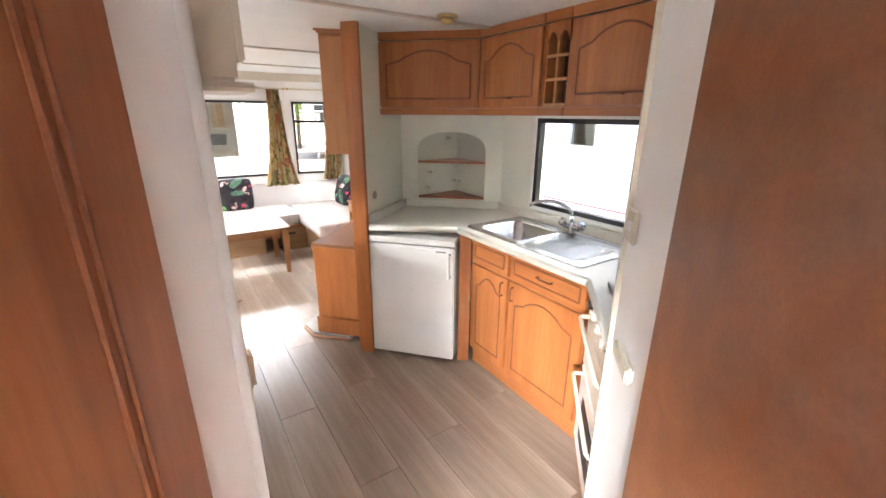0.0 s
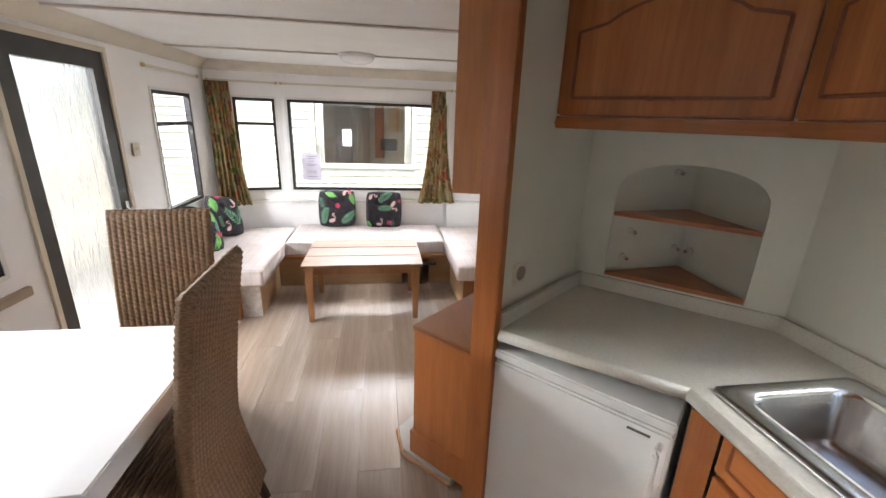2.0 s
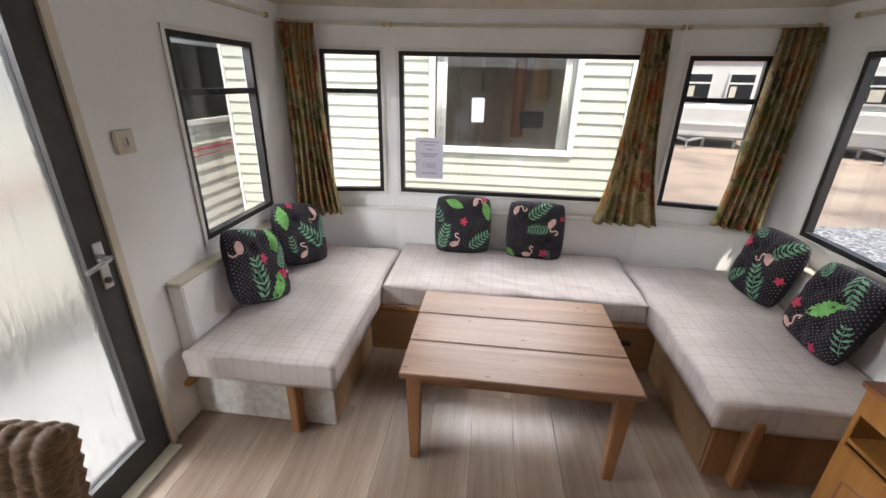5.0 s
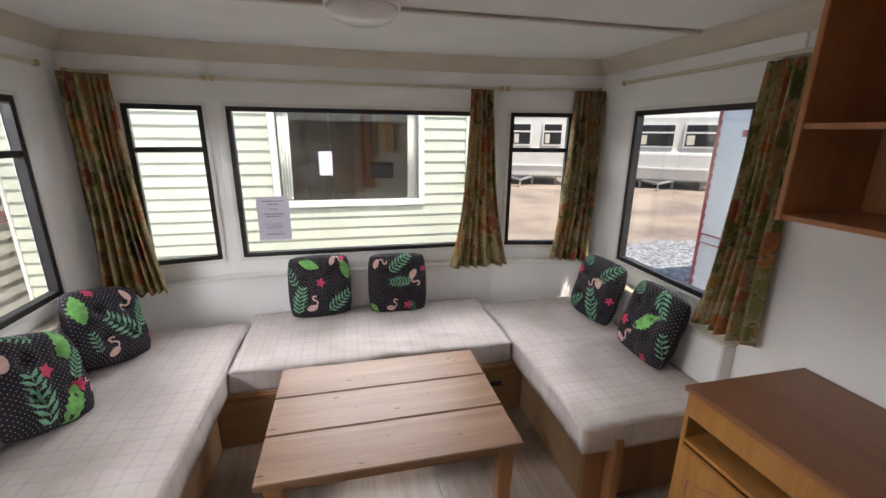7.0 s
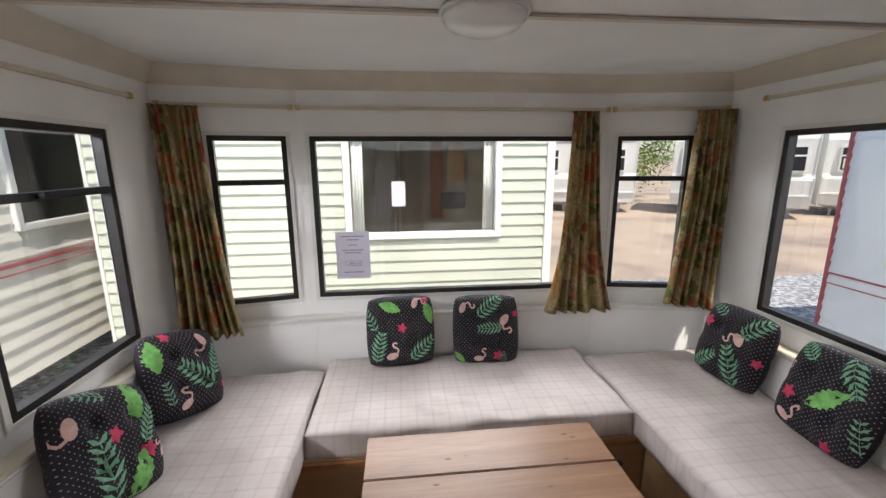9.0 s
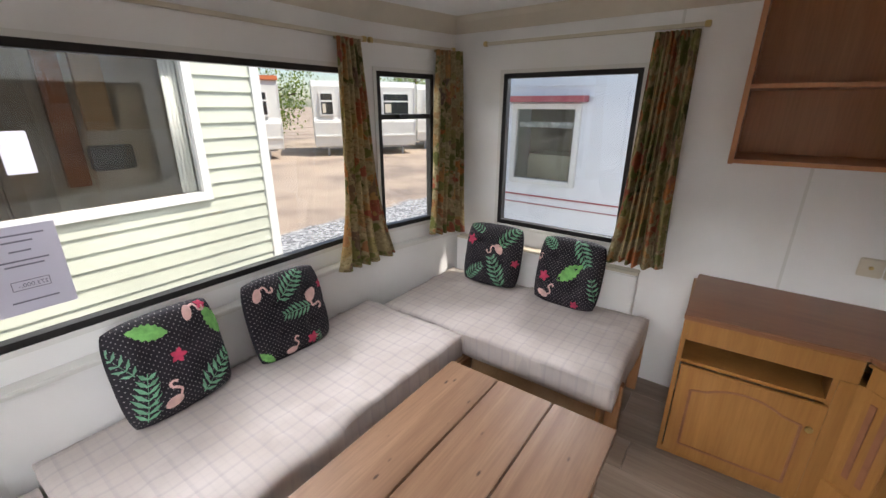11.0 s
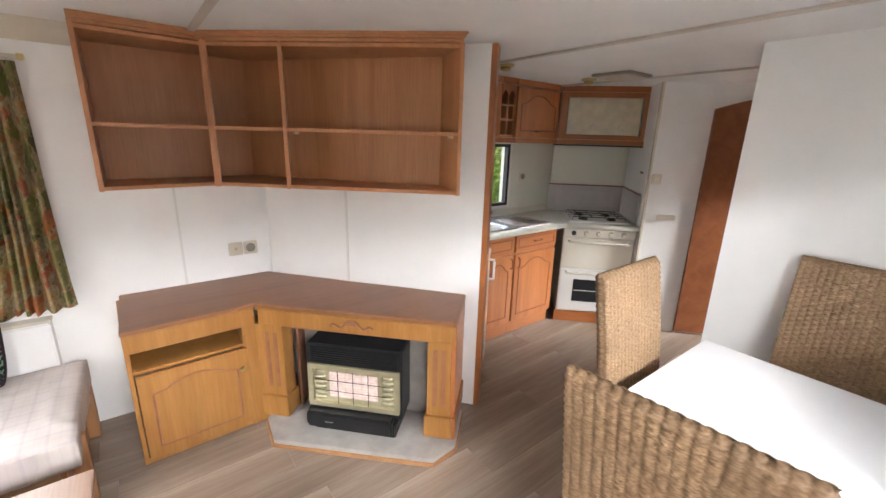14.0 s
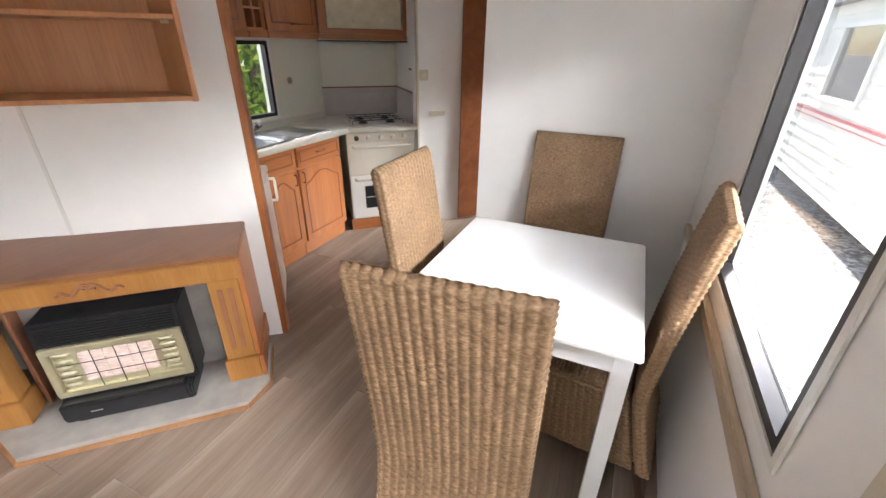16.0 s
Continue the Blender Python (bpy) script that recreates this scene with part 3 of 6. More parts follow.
setting(slab("trim_partition_joint", -0.008, 0.008, 0.051, 0.056, 0.69, 1.3, WHITEPL, bevel=0.002, m=pose(jp.x, jp.y, 0, 0, 0, pang)), "white wall joint strip", "trim")

# ---- sitting room ----


def cloth_seat(name, x0, x1, y0, y1, z0, z1, label, seed, drop=()):
    """A foam seat under a loose checked cloth: rounded edges, soft creases, a hanging hem."""
    bm = bmesh.new()
    nx, ny, nz = max(8, int((x1 - x0) / 0.022)), max(8, int((y1 - y0) / 0.022)), 7
    w, d = x1 - x0, y1 - y0

    def spot(u, v, k):
        # k: 0 at the hem, 1 at the top edge
        x, y = x0 + u * w, y0 + v * d
        z = z0 + (z1 - z0) * k
        n = noise.noise(Vector((x * 5 + seed, y * 5, z * 6)))
        n2 = noise.noise(Vector((x * 19, y * 19 + seed, z * 7)))
        cx, cy = 2 * u - 1, 2 * v - 1
        bulge = 0.010 * n + 0.006 * n2
        x += bulge * (1 if abs(cx) > 0.99 else 0) * (1 if cx > 0 else -1)
        y += bulge * (1 if abs(cy) > 0.99 else 0) * (1 if cy > 0 else -1)
        if k < 0.05:
            z += 0.012 * n2 + 0.008 * n
        return x, y, z

    border = [(i / nx, 0) for i in range(nx)] + [(1, j / ny) for j in range(ny)] + [(1 - i / nx, 1) for i in range(nx)] + [(0, 1 - j / ny) for j in range(ny)]
    hem = [[bm.verts.new(spot(u, v, k / nz)) for u, v in border] for k in range(nz)]
    for a, b in zip(hem, hem[1:]):
        for i in range(len(border)):
            j = (i + 1) % len(border)
            bm.faces.new((a[i], a[j], b[j], b[i]))
    grid = {}
    for i in range(nx + 1):
        for j in range(ny + 1):
            x, y = x0 + w * i / nx, y0 + d * j / ny
            edge = min(i / nx * w, (1 - i / nx) * w, j / ny * d, (1 - j / ny) * d)
            z = z1 - 0.011 * max(0, 1 - edge / 0.05) ** 2
            z += 0.004 * noise.noise(Vector((x * 4 + seed, y * 4, 0))) + 0.0025 * noise.noise(Vector((x * 14, y * 9 + seed, 0)))
            ridge = abs(noise.noise(Vector((x * 2.2 + y * 1.6 + seed, y * 2.4 - x, 3.1))))
            z += 0.009 * max(0, 1 - ridge / 0.05)
            cross = abs(noise.noise(Vector((x * 5.1 - y * 2.0, y * 4.3 + x * 3.0 + seed, 8.7))))
            z += 0.005 * max(0, 1 - cross / 0.09) * max(0.0, 0.5 + noise.noise(Vector((x * 2, y * 2, seed))))
            grid[i, j] = bm.verts.new((x, y, z))
    for i in range(nx):
        for j in range(ny):
            bm.faces.new((grid[i, j], grid[i + 1, j], grid[i + 1, j + 1], grid[i, j + 1]))
    rim = [grid[i, 0] for i in range(nx)] + [grid[nx, j] for j in range(ny)] + [grid[nx - i, ny] for i in range(nx)] + [grid[0, ny - j] for j in range(ny)]
    for i in range(len(border)):
        j = (i + 1) % len(border)
        bm.faces.new((hem[-1][i], hem[-1][j], rim[j], rim[i]))
    bm.faces.new(hem[0][::-1])
    return tagged(part(name, bm, CHECK, smooth=True), label, "seat cushion", group="seat cushions")


# bench bases: boards with thickness, open or closed as they stand
bench_w = thing("bench_base", "white-painted bench box with a brown plywood side", "bench", group="bench bases")
slab("end_panel", -1.498, -0.825, 6.16, 6.178, 0.0, 0.275, plain("chipped_white_paint", (0.70, 0.68, 0.64), 0.55, 0.22, 30), bench_w, "chipped white end board", bevel=0.002)
slab("side_panel", -0.845, -0.824, 6.18, 6.775, 0.0, 0.28, PLY, bench_w, "brown plywood side", bevel=0.002)
slab("top_board", -1.498, -0.80, 6.16, 7.34, 0.281, 0.295, PLY, bench_w)
bm = bmesh.new()
vs = box(bm, -1.005, -0.965, 6.09, 6.155, 0.0, 0.30)
part("support_post", bm, PINE_Z, bench_w, "slanting brown wooden post", bevel=0.004)
bm = bmesh.new()
rod(bm, (-1.45, 6.158, 0.24), (-1.45, 6.07, 0.24), 0.018)
part("peg", bm, PINE_Z, bench_w, "round wooden peg")
bench_n = thing("bench_base", "brown plywood bench box below the front windows", "bench", group="bench bases")
slab("front_panel", -0.822, 0.30, 6.778, 6.796, 0.0, 0.28, PLY, bench_n, bevel=0.002)
slab("front_panel", 0.56, 0.765, 6.778, 6.796, 0.0, 0.28, PLY, bench_n, bevel=0.002)
slab("back_panel", -0.82, 0.77, 7.32, 7.338, 0.0, 0.28, PLY, bench_n)
slab("top_board", -0.798, 0.725, 6.778, 7.34, 0.281, 0.295, PLY, bench_n)
slab("edge_strip", -0.80, 0.74, 6.765, 6.777, 0.262, 0.29, PINE_Z, bench_n, bevel=0.003)
bm = bmesh.new()
tube(bm, [(0.35, 6.72, 0.215), (0.62, 6.72, 0.215)], 0.014)
tube(bm, [(0.48, 6.72, 0.215), (0.48, 6.80, 0.02)], 0.012)
tube(bm, [(0.48, 6.74, 0.016), (0.48, 6.9, 0.016)], 0.014)
part("folding_leg", bm, BLACKMETAL, bench_n, "black metal folding leg")
bench_e = thing("bench_base", "brown plywood bench box with a wooden end", "bench", group="bench bases")
slab("side_panel", 0.768, 0.788, 6.14, 6.776, 0.0, 0.28, PLY, bench_e, bevel=0.002)
slab("end_panel", 0.77, 1.40, 6.12, 6.138, 0.0, 0.28, PINE_Z, bench_e, bevel=0.002)
slab("top_board", 0.74, 1.498, 6.12, 7.34, 0.281, 0.295, PLY, bench_e)
slab("support_post", 0.86, 0.90, 6.06, 6.118, 0.0, 0.34, PINE_Z, bench_e, "brown wooden post", bevel=0.004)
slab("support_post", 1.36, 1.40, 6.07, 6.118, 0.0, 0.36, PINE_Z, bench_e, "brown wooden post", bevel=0.004)

SEAT = 0.425
cloth_seat("seat_cushion", -1.42, -0.765, 6.06, 7.34, 0.297, SEAT, "long seat cushion in pale checked cloth, creased", 1.3)
cloth_seat("seat_cushion", -0.755, 0.705, 6.79, 7.46, 0.297, SEAT - 0.004, "wide pale checked seat cushion below the front window", 4.1)
cloth_seat("seat_cushion", 0.715, 1.42, 6.07, 7.34, 0.297, SEAT, "long seat cushion in pale checked cloth, creased", 9.2)
for x0, x1, y0, y1, h in ((-1.499, -1.425, 6.14, 7.32, 0.70), (1.425, 1.499, 6.17, 7.32, 0.655)):
    br = thing("wall_ledge", "low white padded ledge along the wall", "ledge", group="wall ledges")
    slab("body", x0, x1, y0, y1, 0.297, h - 0.016, WALL, br, bevel=0.006)
    slab("cap", x0, x1, y0 - 0.006, y1, h - 0.014, h, CREAMPL, br, "cream cap strip", bevel=0.004)

# ---- flowered cushions ----
CW, CHH = 0.375, 0.385


def puff(u, v):
    """Half thickness of a tufted cushion at u, v in -1..1."""
    e = max(0.0, (1 - abs(u) ** 3.2) * (1 - abs(v) ** 3.2))
    h = 0.068 * e ** 0.55
    for a in (-0.36, 0.36):
        for b in (-0.36, 0.36):
            h -= 0.030 * math.exp(-((u - a) ** 2 + (v - b) ** 2) / 0.022)
    h -= 0.010 * math.exp(-(u ** 2) / 0.02) + 0.006 * math.exp(-(v ** 2) / 0.02)
    return max(h, 0.004)


def corner(u, v):
    s = 1 - 0.10 * abs(u * v) ** 3
    return u * s * CW / 2, v * s * CHH / 2


def cushion_body():
    bm = bmesh.new()
    uvl = bm.loops.layers.uv.new("UVMap")
    n = 34
    for sgn in (1, -1):
        g = {}
        for i in range(n + 1):
            for j in range(n + 1):
                u, v = 2 * i / n - 1, 2 * j / n - 1
                x, z = corner(u, v)
                g[i, j] = bm.verts.new((x, -sgn * (puff(u, v) if 0 < i < n and 0 < j < n else 0.0), z))
        for i in range(n):
            for j in range(n):
                f = bm.faces.new((g[i, j], g[i + 1, j], g[i + 1, j + 1], g[i, j + 1]))
                for lp, (a, b) in zip(f.loops, ((i, j), (i + 1, j), (i + 1, j + 1), (i, j + 1))):
                    lp[uvl].uv = (a / n, b / n)
    bmesh.ops.remove_doubles(bm, verts=bm.verts, dist=1e-5)
    return bm


def on_cushion(p, lift=0.0012):
    u, v = max(-0.97, min(0.97, p[0])), max(-0.97, min(0.97, p[1]))
    x, z = corner(u, v)
    return (x, -puff(u, v) - lift, z)


def patch(bm, outline, rows=1):
    """A printed shape laid on the front: a fan from the middle, in rings so that it follows the padding."""
    cx, cy = sum(p[0] for p in outline) / len(outline), sum(p[1] for p in outline) / len(outline)
    mid = bm.verts.new(on_cushion((cx, cy)))
    prev = None
    for r in (0.33, 0.66, 1.0):
        ring = [bm.verts.new(on_cushion((cx + (x - cx) * r, cy + (y - cy) * r))) for x, y in outline]
        for i in range(len(ring)):
            j = (i + 1) % len(ring)
            bm.faces.new((mid, ring[i], ring[j]) if prev is None else (prev[i], ring[i], ring[j], prev[j]))
        prev = ring


def turned(x, y, ang, at):
    c, s = math.cos(ang), math.sin(ang)
    return at[0] + c * x - s * y, at[1] + s * x + c * y


def frond(bm, at, ang, size, blades=7):
    """A feathered palm leaf: narrow blades that join along one stem."""
    size *= 1.2
    stem = size * 0.022
    patch(bm, [turned(x, y, ang, at) for x, y in ((-stem, -0.85 * size), (stem, -0.85 * size), (stem * 0.6, 0.95 * size), (-stem * 0.6, 0.95 * size))])
    for i in range(blades):
        s = i / (blades - 1)
        y0 = size * (s - 0.5) * 1.5
        ln = size * (0.62 - 0.42 * abs(s - 0.35))
        for sd in (-1, 1):
            wv = size * 0.07
            half = (sd * ln * 0.42, y0 + ln * 0.26)
            quad = [(0, y0 - wv * 0.3), (half[0] + sd * wv * 0.5, half[1] - wv), (sd * ln * 0.83, y0 + ln * 0.62), (half[0] - sd * wv * 0.4, half[1] + wv), (0, y0 + wv * 0.3)]
            patch(bm, [turned(x, y, ang, at) for x, y in quad])


def broad(bm, at, ang, size):
    size *= 1.15
    pts = []
    for i in range(14):
        s = i / 13
        w = 0.42 * math.sin(math.pi * min(1, s * 0.93 + 0.05)) * (1 - 0.25 * (i % 2))
        pts.append((w * size, (s - 0.5) * 1.7 * size))
    pts += [(-x, y) for x, y in pts[::-1]]
    patch(bm, [turned(x, y, ang, at) for x, y in pts])


def flower(bm, at, size):
    patch(bm, [(at[0] + size * (1 + 0.3 * math.cos(5 * k)) * math.cos(k) * 0.75, at[1] + size * (1 + 0.3 * math.cos(5 * k)) * math.sin(k) * 0.75)
               for k in [i * math.tau / 20 for i in range(20)]])


def wader(bm, at, ang, size, flip=1):
    body = [(flip * size * 0.5 * math.cos(k), size * 0.30 * math.sin(k) - size * 0.1 * math.cos(k)) for k in [i * math.tau / 12 for i in range(12)]]
    patch(bm, [turned(x, y, ang, at) for x, y in body])
    neck = [(0.45, 0.0), (0.72, 0.18), (0.62, 0.45), (0.45, 0.62), (0.55, 0.86), (0.78, 0.84), (0.86, 0.68)]
    for (x0, y0), (x1, y1) in zip(neck, neck[1:]):
        nx, ny = -(y1 - y0), x1 - x0
        ln = math.hypot(nx, ny)
        nx, ny = nx / ln * 0.07, ny / ln * 0.07
        q = [(x0 + nx, y0 + ny), (x1 + nx, y1 + ny), (x1 - nx, y1 - ny), (x0 - nx, y0 - ny)]
        patch(bm, [turned(flip * x * size, y * size, ang, at) for x, y in q])


def cushion_prints(kind):
    made = []

    def put(maker, name, material, *args):
        bm = bmesh.new()
        maker(bm, *args)
        made.append((name, bm, material))

    if kind == 0:
        put(frond, "printed_frond", LEAFDARK, (-0.66, -0.42), -0.25, 0.42)
        put(frond, "printed_frond", LEAFDARK, (0.58, -0.52), -0.9, 0.42)
        put(frond, "printed_frond", LEAFDARK, (-0.86, 0.35), 0.5, 0.3, 5)
        put(broad, "printed_leaf", LEAFGREEN, (-0.32, 0.72), 1.2, 0.34)
        put(broad, "printed_leaf", LEAFGREEN, (0.82, 0.52), 0.25, 0.36)
        put(flower, "printed_flower", RED, (0.02, 0.12), 0.16)
        put(flower, "printed_flower", RED, (0.75, 0.88), 0.13)
        put(wader, "printed_bird", PINK, (-0.28, -0.66), 0.5, 0.34, 1)
        put(wader, "printed_bird", PINK, (0.42, 0.80), -2.3, 0.3, -1)
    elif kind == 1:
        put(frond, "printed_frond", LEAFDARK, (0.05, 0.66), -0.9, 0.42)
        put(frond, "printed_frond", LEAFDARK, (0.10, 0.05), 1.6, 0.34)
        put(frond, "printed_frond", LEAFDARK, (0.5, -0.85), 0.2, 0.2, 5)
        put(broad, "printed_leaf", LEAFGREEN, (-0.85, -0.8), 0.8, 0.25)
        put(flower, "printed_flower", RED, (0.32, -0.74), 0.17)
        put(flower, "printed_flower", RED, (0.88, 0.45), 0.12)
        put(wader, "printed_bird", PINK, (-0.72, 0.66), -2.2, 0.32, -1)
        put(wader, "printed_bird", PINK, (0.52, 0.28), -1.9, 0.36, 1)
        put(wader, "printed_bird", PINK, (-0.25, -0.82), 0.2, 0.3, 1)
    elif kind == 2:
        put(frond, "printed_frond", LEAFDARK, (0.58, 0.66), -0.7, 0.46)
        put(frond, "printed_frond", LEAFDARK, (0.28, -0.52), 0.45, 0.50)
        put(frond, "printed_frond", LEAFDARK, (-0.52, -0.62), -0.8, 0.36)
        put(frond, "printed_frond", LEAFDARK, (-0.55, 0.82), 1.2, 0.28, 5)
        put(flower, "printed_flower", RED, (-0.72, 0.42), 0.19)
        put(flower, "printed_flower", RED, (0.86, -0.15), 0.13)
        put(wader, "printed_bird", PINK, (0.28, 0.22), 2.6, 0.36, 1)
    elif kind == 3:
        put(frond, "printed_frond", LEAFDARK, (-0.66, 0.80), 1.0, 0.32)
        put(frond, "printed_frond", LEAFDARK, (0.36, 0.68), -2.6, 0.42)
        put(frond, "printed_frond", LEAFDARK, (0.86, -0.35), 0.3, 0.3, 5)
        put(broad, "printed_leaf", LEAFGREEN, (0.14, 0.02), -0.85, 0.44)
        put(flower, "printed_flower", RED, (-0.62, -0.22), 0.18)
        put(flower, "printed_flower", RED, (0.42, -0.86), 0.14)
        put(wader, "printed_bird", PINK, (-0.58, -0.74), 0.0, 0.36, 1)
        put(wader, "printed_bird", PINK, (-0.95, 0.25), 0.0, 0.2, 1)
    elif kind == 4:
        put(frond, "printed_frond", LEAFDARK, (-0.25, 0.86), 1.3, 0.26, 5)
        put(frond, "printed_frond", LEAFDARK, (-0.30, -0.42), 0.15, 0.52)
        put(frond, "printed_frond", LEAFDARK, (0.62, 0.10), -0.5, 0.34)
        put(broad, "printed_leaf", LEAFGREEN, (0.48, 0.66), 0.05, 0.42)
        put(broad, "printed_leaf", LEAFGREEN, (0.30, -0.72), -0.35, 0.46)
        put(flower, "printed_flower", RED, (-0.06, 0.10), 0.17)
        put(flower, "printed_flower", RED, (0.52, -0.34), 0.17)
        put(wader, "printed_bird", PINK, (-0.74, 0.42), 1.2, 0.36, -1)
        put(wader, "printed_bird", PINK, (0.84, -0.45), 1.4, 0.22, 1)
    else:
        put(frond, "printed_frond", LEAFDARK, (0.18, -0.15), 0.9, 0.50)
        put(frond, "printed_frond", LEAFDARK, (0.72, 0.10), -0.3, 0.36)
        put(frond, "printed_frond", LEAFDARK, (-0.62, -0.42), 0.2, 0.25, 5)
        put(broad, "printed_leaf", LEAFGREEN, (-0.78, 0.48), 0.1, 0.40)
        put(flower, "printed_flower", RED, (-0.42, 0.86), 0.15)
        put(flower, "printed_flower", RED, (0.86, -0.52), 0.1)
        put(wader, "printed_bird", PINK, (0.46, 0.66), 1.9, 0.36, -1)
        put(wader, "printed_bird", PINK, (-0.25, -0.72), 0.7, 0.32, 1)
    return made


def throw_cushion(kind, m, label):
    c = thing("throw_cushion", label, "cushion", m, group="flowered cushions")
    body = part("cover", cushion_body(), DOTTED, c, smooth=True)
    for nm, bm, mt in cushion_prints(kind):
        print_ob = part(nm, bm, mt, body, smooth=True)
        if nm == "printed_frond":
            tagged(print_ob, kind="stuff")
    return c


LB = "black tufted cushion with leaf print"
zc = SEAT + CHH / 2 - 0.005
throw_cushion(0, pose(-0.345, 7.375, zc, -14, 0, 4), LB + ", leaning on the ledge")
throw_cushion(1, pose(0.135, 7.375, zc - 0.012, -15, 0, -3), LB + ", leaning on the ledge")
throw_cushion(2, pose(1.335, 6.985, zc, -16, 0, -84), LB + ", against the side ledge")
throw_cushion(3, pose(1.33, 6.50, zc, -17, 0, -92), LB + ", against the side ledge")
throw_cushion(4, pose(-1.325, 6.53, zc + 0.005, -26, 19, 76), LB + ", tilted against the side ledge")
throw_cushion(5, pose(-1.325, 7.02, zc + 0.0, -24, 14, 66), LB + ", tilted in the corner")

# ---- coffee table ----
ct = thing("coffee_table", "worn pine coffee table with three top planks", "table", pose(-0.03, 6.325, 0))
for k in range(3):
    y0 = -0.335 + k * 0.2243
    slab("plank", -0.45, 0.45, y0 + 0.002, y0 + 0.2215, 0.452, 0.478, PINE, ct, bevel=0.003)
for a, b, c, d in ((-0.40, 0.40, -0.275, -0.255), (-0.40, 0.40, 0.255, 0.275), (-0.40, -0.38, -0.255, 0.255), (0.38, 0.40, -0.255, 0.255)):
    slab("apron", a, b, c, d, 0.385, 0.451, PINE_Z, ct, bevel=0.003)
for sx in (-1, 1):
    for sy in (-1, 1):
        bm = bmesh.new()
        vs = box(bm, -0.031, 0.031, -0.031, 0.031, 0.0, 0.45)
        for v in bm.verts:
            if v.co.z < 0.1:
                v.co.x, v.co.y = v.co.x * 0.62, v.co.y * 0.62
        part("leg", bm, PINE_Z, ct, bevel=0.004, m=pose(sx * 0.40, sy * 0.275, 0))

# ---- curtains ----


def curtain(a_top, b_top, a_low, b_low, z0, z1, folds, label, normal, seed=0):
    """A hanging curtain between two top points and two hem points, gathered in folds."""
    c = thing("curtain", label, "curtain", group="floral curtains")
    bm = bmesh.new()
    uvl = bm.loops.layers.uv.new("UVMap")
    nu, nv = folds * 10, 36
    n = Vector((*normal, 0)).normalized()
    g = {}
    for j in range(nv + 1):
        s = j / nv
        e = 0.55 * s ** 1.2 + 0.45 * s ** 3.5
        a = Vector((*a_top, 0)).lerp(Vector((*a_low, 0)), e)
        b = Vector((*b_top, 0)).lerp(Vector((*b_low, 0)), e)
        for i in range(nu + 1):
            t = i / nu
            amp = (0.014 + 0.018 * s) * (1 + 0.7 * noise.noise(Vector((t * 3, s * 2, seed))))
            ph = t * folds * math.tau + 4.2 * noise.noise(Vector((t * 2.6, s * 1.1, seed + 5)))
            p = a.lerp(b, t) + n * (0.028 + amp * math.sin(ph))
            z = z1 + (z0 - z1) * s + (0.018 * noise.noise(Vector((t * 5, 0, seed))) if j == nv else 0)
            g[i, j] = bm.verts.new((p.x, p.y, z))
    for i in range(nu):
        for j in range(nv):
            f = bm.faces.new((g[i, j], g[i, j + 1], g[i + 1, j + 1], g[i + 1, j]))
            for lp, (p, q) in zip(f.loops, ((i, j), (i, j + 1), (i + 1, j + 1), (i + 1, j))):
                lp[uvl].uv = (p / nu * folds * 0.11 + seed, q / nv * 1.12)
    ob = part("fabric", bm, FLORAL, c, smooth=True)
    md = ob.modifiers.new("thickness", "SOLIDIFY")
    md.thickness, md.offset = 0.003, 0
    bm = bmesh.new()
    tube(bm, [Vector((*a_top, z1 - 0.006)) + n * 0.012, Vector((*b_top, z1 - 0.006)) + n * 0.012], 0.007, 6)
    part("heading_tape", bm, FLORAL, c)
    return c


LC = "brown and green floral curtain"
curtain((-1.475, 7.35), (-1.29, 7.42), (-1.44, 7.28), (-1.17, 7.36), 0.655, 1.80, 6, LC + " gathered in the corner", (0.3, -1), 1)
curtain((0.635, 7.515), (0.775, 7.515), (0.50, 7.46), (0.90, 7.44), 0.66, 1.80, 5, LC + " flaring onto the ledge", (0, -1), 2)
curtain((1.31, 7.43), (1.48, 7.36), (1.22, 7.42), (1.43, 7.30), 0.70, 1.80, 5, LC + " gathered in the corner", (-0.3, -1), 3)
curtain((1.49, 6.27), (1.49, 6.09), (1.44, 6.33), (1.45, 6.06), 0.70, 1.81, 6, LC + " beside the side window", (-1, 0), 4)


def curtain_rail(a, b, z, label="thin cream curtain rail"):
    t = thing("curtain_rail", label, "curtain rail", group="curtain rails")
    bm = bmesh.new()
    d = (Vector(b) - Vector(a)).normalized()
    n = Vector((-d.y, d.x))
    prism(bm, [tuple(Vector(a)), tuple(Vector(b)), tuple(Vector(b) + n * 0.016), tuple(Vector(a) + n * 0.016)], z - 0.008, z + 0.010)
    part("rail", bm, CREAMPL, t, bevel=0.002)
    for p in (a, b):
        bm = bmesh.new()
        q = Vector(p) + n * 0.01
        box(bm, q.x - 0.012, q.x + 0.012, q.y - 0.012, q.y + 0.012, z - 0.012, z + 0.014)
        part("end_stop", bm, BRASS, t, bevel=0.003)


curtain_rail((BAY - 0.01, YF - 0.003), (-BAY + 0.01, YF - 0.003), 1.81)
curtain_rail((1.47, YS + 0.003), (BAY + 0.03, YF - 0.01), 1.81)
curtain_rail((-BAY - 0.03, YF - 0.01), (-1.47, YS + 0.003), 1.81)
curtain_rail((-1.499, 7.24), (-1.499, 6.38), 1.82)
curtain_rail((1.499, 6.07), (1.499, 7.18), 1.83, "cream wooden curtain pelmet rail")

